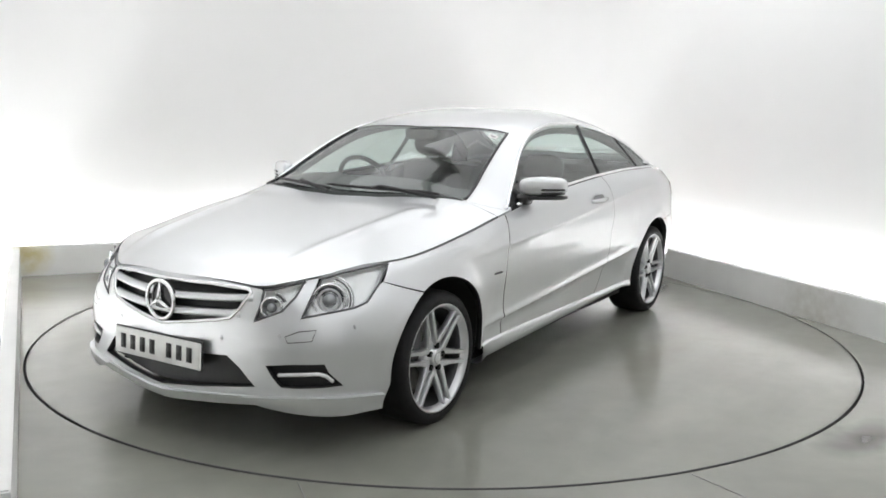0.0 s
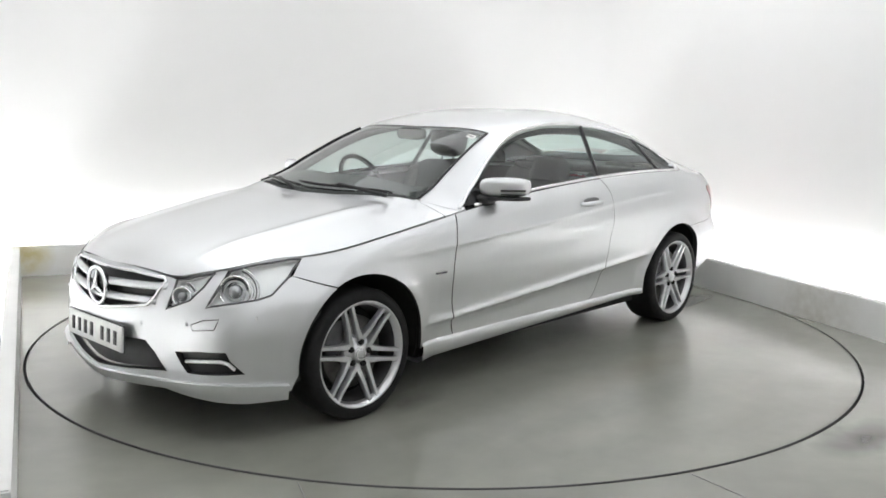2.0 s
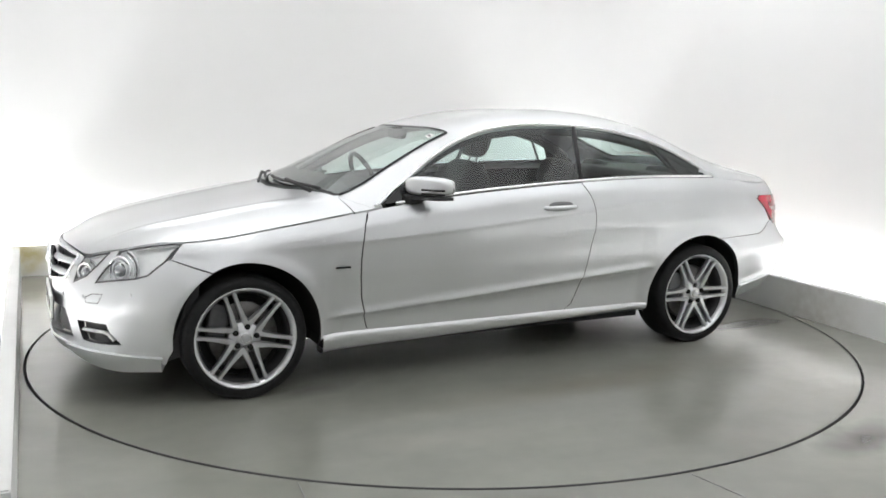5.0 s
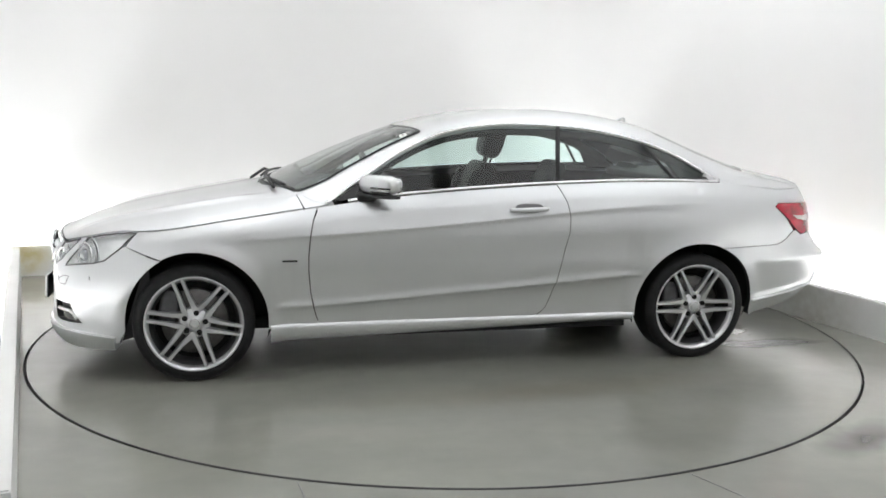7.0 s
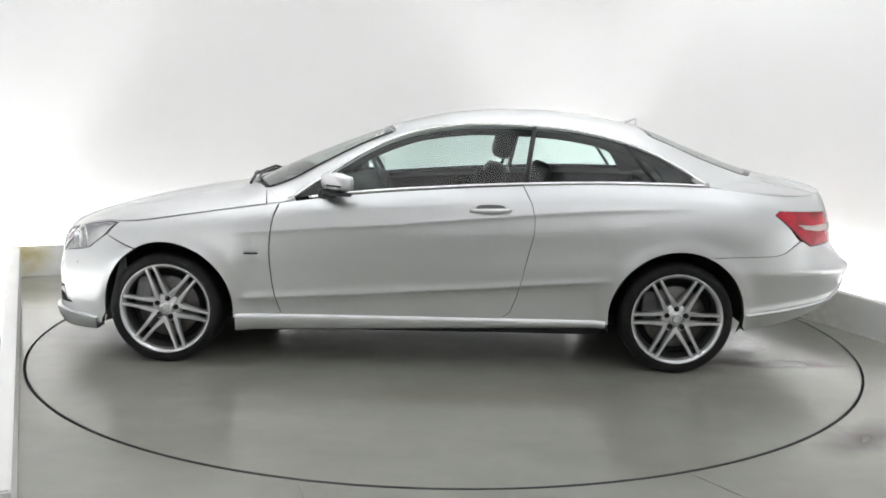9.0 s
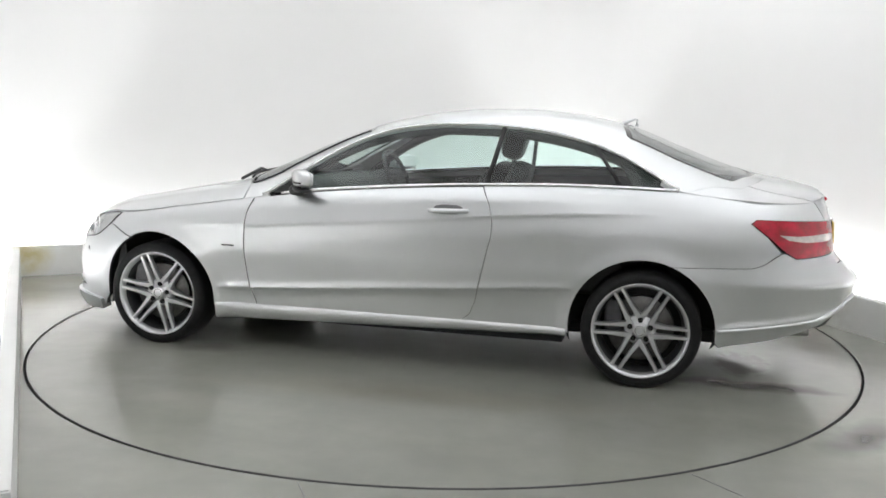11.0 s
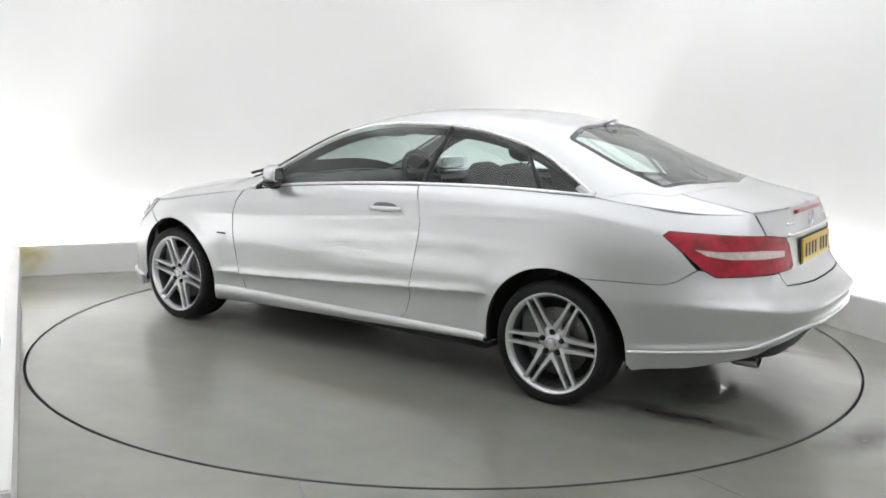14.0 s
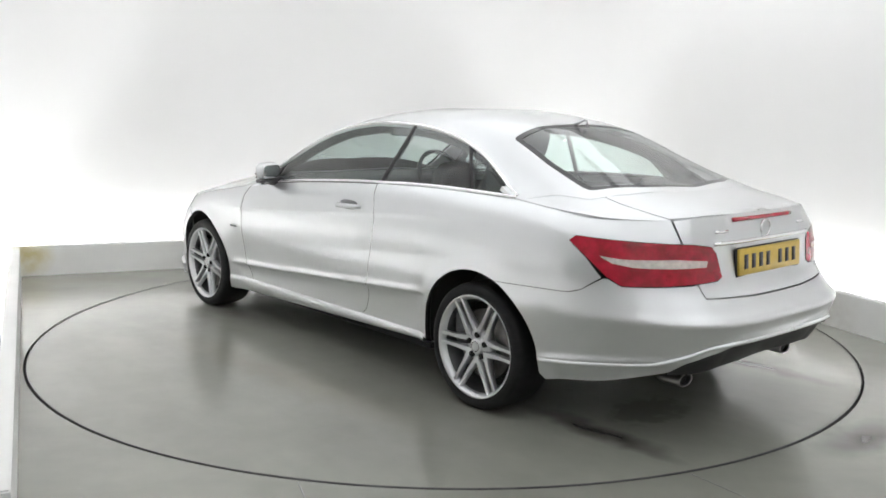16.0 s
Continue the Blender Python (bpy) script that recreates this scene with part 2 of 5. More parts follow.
def tube(path, radius, n=8, closed=False, flat=1.0, up=(0, 0, 1)):
    """A round or flattened rod along a path."""
    P = [Vector(p) for p in path]
    v, f = [], []
    m = len(P)
    for i, p in enumerate(P):
        t = (P[(i + 1) % m] - P[i - 1]) if closed else (P[min(i + 1, m - 1)] - P[max(i - 1, 0)])
        t.normalize()
        s = t.cross(Vector(up))
        if s.length < 1e-4:
            s = t.cross(Vector((1, 0, 0)))
        s.normalize()
        w = s.cross(t)
        rad = radius[i] if isinstance(radius, (list, tuple)) else radius
        for k in range(n):
            a = 2 * math.pi * k / n
            v.append(p + s * (rad * math.cos(a)) + w * (rad * flat * math.sin(a)))
    last = m if closed else m - 1
    for i in range(last):
        j = (i + 1) % m
        for k in range(n):
            l = (k + 1) % n
            f.append((i * n + k, i * n + l, j * n + l, j * n + k))
    if not closed:
        f.append(tuple(range(n))[::-1])
        f.append(tuple(range((m - 1) * n, m * n)))
    return v, f, [True] * len(f)


def blob(c, h, e1=0.5, e2=0.5, nu=24, nv=16, m=None):
    """Superellipsoid: a soft box when e is small."""
    def sp(x, e):
        return math.copysign(abs(x) ** e, x)
    v, f = [], []
    for j in range(nv + 1):
        b = -math.pi / 2 + math.pi * j / nv
        for i in range(nu):
            a = 2 * math.pi * i / nu
            p = Vector((h[0] * sp(math.cos(b), e1) * sp(math.cos(a), e2), h[1] * sp(math.cos(b), e1) * sp(math.sin(a), e2), h[2] * sp(math.sin(b), e1)))
            v.append((m @ p if m else p) + Vector(c))
    for j in range(nv):
        for i in range(nu):
            k = (i + 1) % nu
            f.append((j * nu + i, j * nu + k, (j + 1) * nu + k, (j + 1) * nu + i))
    return v, f, [True] * len(f)


def join(*triples):
    v, f, s = [], [], []
    for tv, tf, ts in triples:
        o = len(v)
        v += list(tv)
        f += [tuple(i + o for i in q) for q in tf]
        s += list(ts)
    return v, f, s


def curve(xs, ys):
    """Smooth interpolation through knots, by monotone cubics."""
    xs, ys = np.array(xs, float), np.array(ys, float)
    o = np.argsort(xs)
    xs, ys = xs[o], ys[o]
    h, d = np.diff(xs), np.diff(ys) / np.diff(xs)
    m = np.zeros(len(xs))
    for i in range(1, len(xs) - 1):
        if d[i - 1] * d[i] > 0:
            w1, w2 = 2 * h[i] + h[i - 1], h[i] + 2 * h[i - 1]
            m[i] = (w1 + w2) / (w1 / d[i - 1] + w2 / d[i])
    m[0], m[-1] = d[0], d[-1]

    def f(x):
        x = np.clip(np.asarray(x, float), xs[0], xs[-1])
        i = np.clip(np.searchsorted(xs, x) - 1, 0, len(h) - 1)
        t = (x - xs[i]) / h[i]
        return ((2 * t ** 3 - 3 * t ** 2 + 1) * ys[i] + (t ** 3 - 2 * t ** 2 + t) * h[i] * m[i]
                + (3 * t ** 2 - 2 * t ** 3) * ys[i + 1] + (t ** 3 - t ** 2) * h[i] * m[i + 1])
    return f


# ---- the car's body surface: x forward, y to its left, z up from the ground ----
XF, XR = 1.0, -0.9                                   # where the sides start to curve in
LA, LS, LR = 1.45, 1.9, 1.75                         # lengths of nose corner, side, tail corner in the girth parameter
WHEEL_X, WHEEL_Z, ARCH_R = 1.38, 0.300, 0.367
z_belt = curve([2.3, 2.124, 2.085, 2.050, 1.985, 1.902, 1.803, 1.715, 1.641, 1.19, 0.755, 0.39, 0, -0.54, -1.05, -1.5, -1.75, -1.95, -2.15, -2.29, -2.5],
               [0.704, 0.704, 0.691, 0.676, 0.697, 0.721, 0.748, 0.762, 0.764, 0.826, 0.888, 0.935, 0.968, 0.998, 1.011, 1.004, 0.978, 0.955, 0.958, 0.975, 0.975])
nose_x = curve([0.15, 0.25, 0.40, 0.50, 0.60, 0.70, 0.85, 1.0], [2.145, 2.195, 2.185, 2.18, 2.168, 2.125, 2.03, 1.95])
nose_p = curve([0.15, 0.32, 0.45, 0.55, 0.65, 0.70, 0.76, 1.0], [5.0, 5.0, 4.8, 4.1, 3.3, 3.0, 2.9, 2.6])
nose_v = curve([0.15, 0.35, 0.55, 0.70, 0.76, 1.0], [0.104, 0.098, 0.088, 0.067, 0.058, 0.035])
tail_x = curve([0.17, 0.25, 0.33, 0.45, 0.545, 0.60, 0.70, 0.85, 0.97, 1.05], [-2.36, -2.39, -2.415, -2.45, -2.478, -2.425, -2.35, -2.32, -2.29, -2.27])
tail_p = curve([0.17, 0.40, 0.60, 0.85, 1.0], [3.6, 3.6, 3.7, 3.9, 3.3])
width = curve([0.15, 0.25, 0.36, 0.45, 0.60, 0.72, 0.85, 0.93, 1.02], [0.835, 0.848, 0.857, 0.870, 0.890, 0.889, 0.872, 0.855, 0.828])
crease_z = curve([1.6, 0.74, 0.14, -1.14, -1.9], [0.70, 0.743, 0.784, 0.882, 0.90])
low_z = curve([1.0, 0.74, -0.05, -1.0], [0.36, 0.372, 0.425, 0.492])


def girth(a, z):
    """The lower body's skin at girth parameter a (0 at the nose, positive along the left side) and height z."""
    a, z = np.asarray(a, float), np.asarray(z, float)
    s, A = np.sign(a), np.abs(a)
    past = A > LA + LS + LR                      # beyond the tail's centre: the other side
    s, A = np.where(past, -s, s), np.where(past, 2 * (LA + LS + LR) - A, A)
    w = width(z)
    ps = np.clip(A / LA, 0, 1) * math.pi / 2
    p = nose_p(z)
    k = (np.abs(np.cos(ps)) ** p + np.abs(np.sin(ps)) ** p) ** (-1 / p)
    xf, yf = XF + (nose_x(z) - XF) * np.cos(ps) * k, w * np.sin(ps) * k
    h = np.clip(yf / 0.70, 0, 1)
    xf = xf - nose_v(z) * h * h * (3 - 2 * h) * np.cos(ps) ** 0.5
    pr = np.clip((A - LA - LS) / LR, 0, 1) * math.pi / 2
    q = tail_p(z)
    k = (np.abs(np.cos(pr)) ** q + np.abs(np.sin(pr)) ** q) ** (-1 / q)
    xr, yr = XR + (tail_x(z) - XR) * np.sin(pr) * k, w * np.cos(pr) * k
    xs = XF - (A - LA)
    x = np.where(A < LA, xf, np.where(A < LA + LS, xs, xr))
    y = np.where(A < LA, yf, np.where(A < LA + LS, w, yr))
    side = np.clip(y / 0.8, 0, 1) ** 4
    # rounded shoulder, side crease, door scallop, arch flares
    y = y - side * 0.030 * np.clip((z - (z_belt(x) - 0.085)) / 0.085, 0, 1) ** 2
    dz = z - crease_z(x)
    mid = np.clip((1.25 - x) / 0.45, 0, 1) * np.clip((x + 1.5) / 0.4, 0, 1)
    y = y + side * mid * 0.007 * np.exp(-np.abs(dz) / np.where(dz > 0, 0.06, 0.012)) * (dz < 0.2)
    dl = z - low_z(x)
    door = np.clip((1.0 - x) / 0.1, 0, 1) * np.clip((x + 1.04) / 0.1, 0, 1)
    y = y - side * door * 0.016 * np.clip(-dl / 0.007, 0, 1) + side * door * 0.010 * np.exp(-(dl / 0.03) ** 2)
    mz = 0.5 * (low_z(x) + crease_z(x)) - 0.02
    y = y - side * door * 0.008 * np.exp(-((z - mz) / 0.10) ** 2)
    for wx in (WHEEL_X, -WHEEL_X):
        r = np.hypot(x - wx, z - WHEEL_Z)
        y = y + side * 0.014 * np.exp(-((r - ARCH_R) / 0.055) ** 2)
    haunch = np.exp(-((x + 1.35) / 0.5) ** 2) * np.exp(-((z - 0.80) / 0.10) ** 2)
    y = y + side * 0.012 * haunch
    # tail: a horizontal break below the lamps
    tail = np.clip((-x - 1.7) / 0.3, 0, 1)
    x = x - tail * 0.010 * np.exp(-((z - 0.555) / 0.018) ** 2) * np.clip((A - LA - LS) / LR, 0, 1)
    # tail: a raised edge along the bumper's lower apron
    g = np.clip((A - LA - LS) / LR, 0, 1)
    zc = 0.327 + 0.056 * np.clip((-x - 1.77) / 0.45, 0, 1) + 0.092 * np.clip((g - 0.565) / 0.17, 0, 1) ** 1.3
    low = np.clip((-x - 1.72) / 0.1, 0, 1)
    rg = (0.016 * np.exp(-((z - zc) / 0.017) ** 2) - 0.5 * np.clip(zc - 0.008 - z, 0, 0.16)) * low
    x, y = x - rg * np.clip(g * 1.6 - 0.5, 0, 1), y + rg * np.clip(1.5 - g * 1.8, 0, 1)
    return np.stack([x, y * s, z + 0 * x], -1)


_A = np.linspace(0, LA + LS + LR, 1400)


def a_of(z, x=None, y=None, tail=False):
    """Girth parameter at height z of a given x, or of a given y on the nose or tail."""
    P = girth(_A, np.full_like(_A, z))
    if x is not None:
        return float(np.interp(-x, -P[:, 0], _A))
    if tail:
        m = _A > LA + LS
        return float(np.interp(-abs(y), -P[m, 1], _A[m]))
    m = _A < LA
    return float(np.interp(abs(y), P[m, 1], _A[m]) * (1 if y >= 0 else -1))


def side_y(x, z):
    return float(girth(a_of(z, x=x), z)[1])


_bx = np.linspace(-2.29, 2.122, 240)
y_belt = curve(_bx, [side_y(x, float(z_belt(x))) for x in _bx])
deck_mid = curve([2.14, 2.1, 2.0, 1.8, 1.6, 1.26, 1.0, 0.8, -1.7, -1.97, -2.15, -2.29, -2.4],
                 [0.69, 0.704, 0.748, 0.803, 0.845, 0.905, 0.945, 0.96, 1.06, 1.045, 1.012, 0.985, 0.97])


def deck(x, y):
    """Bonnet and boot: crowned between the belt edges."""
    x, y = np.asarray(x, float), np.asarray(y, float)
    zb, yb, zm = z_belt(x), np.maximum(y_belt(x), 0.05), deck_mid(x)
    q = np.clip(np.abs(y) / yb, 0, 1)
    z = zm - (zm - zb) * q ** (3.5 + 0.3 * np.clip((1.5 - x) / 0.5, 0, 1) * (x > 0))
    ridge = np.clip((x - 0.9) / 0.3, 0, 1) * np.clip((2.08 - x) / 0.3, 0, 1)
    yr = 0.56 - 0.11 * (x - 1.0)
    z = z + ridge * 0.013 * np.exp(-((np.abs(y) - yr) / 0.04) ** 2)
    k = np.clip((x + 2.14) / 0.30, 0, 1)
    kf = np.clip((1.16 - x) / 0.30, 0, 1)
    k = np.where(x < -1.0, k * k * (3 - 2 * k), kf * kf * (3 - 2 * kf))
    z = z * (1 - k) + cap(x, y)[..., 2] * k
    return np.stack([x, y, z], -1)


# greenhouse
z_rail = curve([1.2, 0.95, 0.80, 0.71, 0.60, 0.469, 0.313, 0.159, 0.004, -0.15, -0.304, -0.458, -0.612, -0.766, -0.92, -1.077, -1.234, -1.393, -1.535, -1.7, -1.85, -2.1],
               [0.828, 0.864, 0.885, 0.900, 0.970, 1.054, 1.150, 1.223, 1.272, 1.296, 1.308, 1.307, 1.301, 1.288, 1.263, 1.226, 1.170, 1.087, 1.010, 0.985, 0.972, 0.96])
z_mid = curve([1.12, 1.05, 0.85, 0.6, 0.35, 0.15, 0, -0.2, -0.45, -0.65, -0.85, -1.2, -1.55, -1.8, -1.97, -2.1],
              [0.935, 0.957, 1.045, 1.15, 1.245, 1.31, 1.345, 1.38, 1.398, 1.398, 1.384, 1.325, 1.195, 1.10, 1.048, 1.02])
TUMBLE = 0.60


def glass_y(x, z):
    d = np.asarray(z) - z_belt(x)
    return y_belt(x) - 0.012 - TUMBLE * d - 0.10 * d * d


def rail_y(x):
    return glass_y(x, np.maximum(z_rail(x), z_belt(x) + 0.004)) + 0.010


def cap(x, y):
    """Screen, roof and rear window: one crowned skin between the roof rails."""
    x, y = np.asarray(x, float), np.asarray(y, float)
    q = np.clip(np.abs(y) / rail_y(x), 0, 1)
    zr = z_rail(x)
    n = 3.4 - 1.0 * np.clip((x - 0.3) / 0.5, 0, 1)
    return np.stack([x, y, zr + (z_mid(x) - zr) * (1 - q ** n)], -1)


def dense(poly, step=0.02):
    out = []
    for i, p in enumerate(poly):
        q = poly[(i + 1) % len(poly)]
        n = max(1, int(math.hypot(q[0] - p[0], q[1] - p[1]) / step))
        out += [(p[0] + (q[0] - p[0]) * k / n, p[1] + (q[1] - p[1]) * k / n) for k in range(n)]
    return out


def inside(poly, X, Y):
    c = np.zeros(X.shape, bool)
    for i in range(len(poly)):
        (x0, y0), (x1, y1) = poly[i - 1], poly[i]
        if y0 != y1:
            c ^= ((y0 > Y) != (y1 > Y)) & (X < (x1 - x0) * (Y - y0) / (y1 - y0) + x0)
    return c


def panel(S, poly, holes=(), res=0.014, thick=0.016, lift=0.0, centre=(0, 0, 0.45)):
    """A curved sheet S(u, w) cut to an outline with holes, its edges turned in."""
    loops = [list(poly)] + [list(h) for h in holes]
    P = np.array(poly)
    lo, hi = P.min(0) - res, P.max(0) + res
    nu, nw = [max(3, int(np.ceil((hi[k] - lo[k]) / res))) for k in (0, 1)]
    U, Wv = np.linspace(lo[0], hi[0], nu + 1), np.linspace(lo[1], hi[1], nw + 1)
    cu, cw = np.meshgrid((U[1:] + U[:-1]) / 2, (Wv[1:] + Wv[:-1]) / 2, indexing="ij")
    keep = inside(loops[0], cu, cw)
    for h in loops[1:]:
        keep &= ~inside(h, cu, cw)
    cnt = np.zeros((nu + 1, nw + 1), int)
    for du in (0, 1):
        for dw in (0, 1):
            cnt[du:du + nu, dw:dw + nw] += keep
    gu, gw = np.meshgrid(U, Wv, indexing="ij")
    use = cnt > 0
    idx = -np.ones(cnt.shape, int)
    idx[use] = np.arange(use.sum())
    uv = np.stack([gu[use], gw[use]], 1)
    edge = np.nonzero((cnt[use] < 4))[0]
    a = np.concatenate([np.array(l) for l in loops])
    b = np.concatenate([np.roll(np.array(l), -1, 0) for l in loops])
    d = b - a
    L = np.maximum((d ** 2).sum(1), 1e-12)
    e = uv[edge]
    t = np.clip(((e[:, None, :] - a[None]) * d[None]).sum(2) / L[None], 0, 1)
    near = a[None] + t[..., None] * d[None]
    dist = ((near - e[:, None, :]) ** 2).sum(2)
    k = dist.argmin(1)
    uv[edge] = near[np.arange(len(edge)), k]
    for l in loops:
        l = np.array(l)
        d0, d1 = l - np.roll(l, 1, 0), np.roll(l, -1, 0) - l
        cosv = (d0 * d1).sum(1) / np.maximum(np.linalg.norm(d0, axis=1) * np.linalg.norm(d1, axis=1), 1e-9)
        for c in l[cosv < 0.85]:
            uv[edge[((e - c) ** 2).sum(1).argmin()]] = c
    co = S(uv[:, 0], uv[:, 1])
    h = 1e-3
    n = np.cross(S(uv[:, 0] + h, uv[:, 1]) - S(uv[:, 0] - h, uv[:, 1]), S(uv[:, 0], uv[:, 1] + h) - S(uv[:, 0], uv[:, 1] - h))
    n /= np.maximum(np.linalg.norm(n, axis=1), 1e-12)[:, None]
    ref = np.stack([np.clip(co[:, 0], -1.5, 1.5), np.full(len(co), centre[1]), np.full(len(co), centre[2])], 1)
    flip = ((co - ref) * n).sum() < 0
    if flip:
        n = -n
    co = co + n * lift
    I, J = np.nonzero(keep)
    q = np.stack([idx[I, J], idx[I + 1, J], idx[I + 1, J + 1], idx[I, J + 1]], 1)
    if flip:
        q = q[:, ::-1]
    faces = [tuple(map(int, r)) for r in q]
    smooth = [True] * len(faces)
    verts = list(co)
    if thick:
        pairs = {}
        for r in q:
            for m in range(4):
                i0, i1 = int(r[m]), int(r[(m + 1) % 4])
                if (i1, i0) in pairs:
                    del pairs[(i1, i0)]
                else:
                    pairs[(i0, i1)] = 1
        made = {}

        def rim(i):
            if i not in made:
                made[i] = len(verts)
                verts.append(co[i])
                verts.append(co[i] - n[i] * thick)
            return made[i]
        for i0, i1 in pairs:
            r0, r1 = rim(i0), rim(i1)
            faces.append((r1, r0, r0 + 1, r1 + 1))
            smooth.append(False)
    return verts, faces, smooth


def skirt_of(S, poly, depth):
    """A side wall that goes in from an outline on the surface."""
    P = np.array(poly)
    h = 1e-3
    co = S(P[:, 0], P[:, 1])
    n = np.cross(S(P[:, 0] + h, P[:, 1]) - S(P[:, 0] - h, P[:, 1]), S(P[:, 0], P[:, 1] + h) - S(P[:, 0], P[:, 1] - h))
    n /= np.maximum(np.linalg.norm(n, axis=1), 1e-12)[:, None]
    if (n[:, 0] * np.sign(co[:, 0])).sum() < 0:
        n = -n
    m = len(P)
    f = [(i, (i + 1) % m, m + (i + 1) % m, m + i) for i in range(m)]
    return list(co) + list(co - n * depth), f, [True] * m


def flip_y(tri):
    v, f, s = tri
    return [(p[0], -p[1], p[2]) for p in v], [tuple(reversed(q)) for q in f], s


def shrink(poly, d):
    """Offset an outline inwards by d."""
    P = np.array(poly, float)
    area = 0.5 * np.sum(P[:, 0] * np.roll(P[:, 1], -1) - np.roll(P[:, 0], -1) * P[:, 1])
    t = np.roll(P, -1, 0) - np.roll(P, 1, 0)
    t /= np.maximum(np.linalg.norm(t, axis=1), 1e-9)[:, None]
    n = np.stack([-t[:, 1], t[:, 0]], 1) * (1 if area > 0 else -1)
    return [tuple(p) for p in P + n * d]


# ---- the studio ----
L_END, L_COR, R_COR, R_END = (-1.30, -3.05), (-3.40, 1.395), (1.294, 3.348), (4.25, -3.90)
ROOM_H = 3.3


def offset_line(pts, d):
    """Offset an open polyline to its left-hand side by d, mitred."""
    P = [Vector((*p, 0)) for p in pts]
    out = []
    for i, p in enumerate(P):
        ns = []
        for a, b in ((i - 1, i), (i, i + 1)):
            if 0 <= a and b < len(P):
                t = (P[b] - P[a]).normalized()
                ns.append(Vector((-t.y, t.x, 0)))
        n = sum(ns, Vector()) / len(ns)
        n /= n.length_squared if len(ns) > 1 else 1
        out.append((p.x + n.x * d, p.y + n.y * d))
    return out


def round_line(pts, r, n=14):
    """Round the inner corners of an open polyline."""
    out = [pts[0]]
    for i in range(1, len(pts) - 1):
        a, b, c = (Vector(pts[k]) for k in (i - 1, i, i + 1))
        p, q = b + (a - b).normalized() * r, b + (c - b).normalized() * r
        for k in range(n + 1):
            t = k / n
            out.append(tuple(p * (1 - t) ** 2 + b * 2 * t * (1 - t) + q * t * t))
    return out + [pts[-1]]


def prism(inner, outer, z0, z1, bevel=0.0):
    """A wall between two plan lines, from z0 to z1."""
    n = len(inner)
    v = [(*p, z0) for p in inner] + [(*p, z1) for p in inner] + [(*p, z0) for p in outer] + [(*p, z1) for p in outer]
    f = []
    for i in range(n - 1):
        f += [(i, i + 1, n + i + 1, n + i), (2 * n + i + 1, 2 * n + i, 3 * n + i, 3 * n + i + 1),
              (n + i, n + i + 1, 3 * n + i + 1, 3 * n + i), (i + 1, i, 2 * n + i, 2 * n + i + 1)]
    f += [(0, n, 3 * n, 2 * n), (n - 1, 3 * n - 1, 4 * n - 1, 2 * n - 1)]
    bm = bmesh.new()
    vs = [bm.verts.new(p) for p in v]
    for q in f:
        bm.faces.new([vs[k] for k in q])
    bmesh.ops.recalc_face_normals(bm, faces=bm.faces)
    if bevel:
        top = [e for e in bm.edges if all(abs(w.co.z - z1) < 1e-6 for w in e.verts)]
        bmesh.ops.bevel(bm, geom=top, offset=bevel, segments=2, affect="EDGES")
    return bm


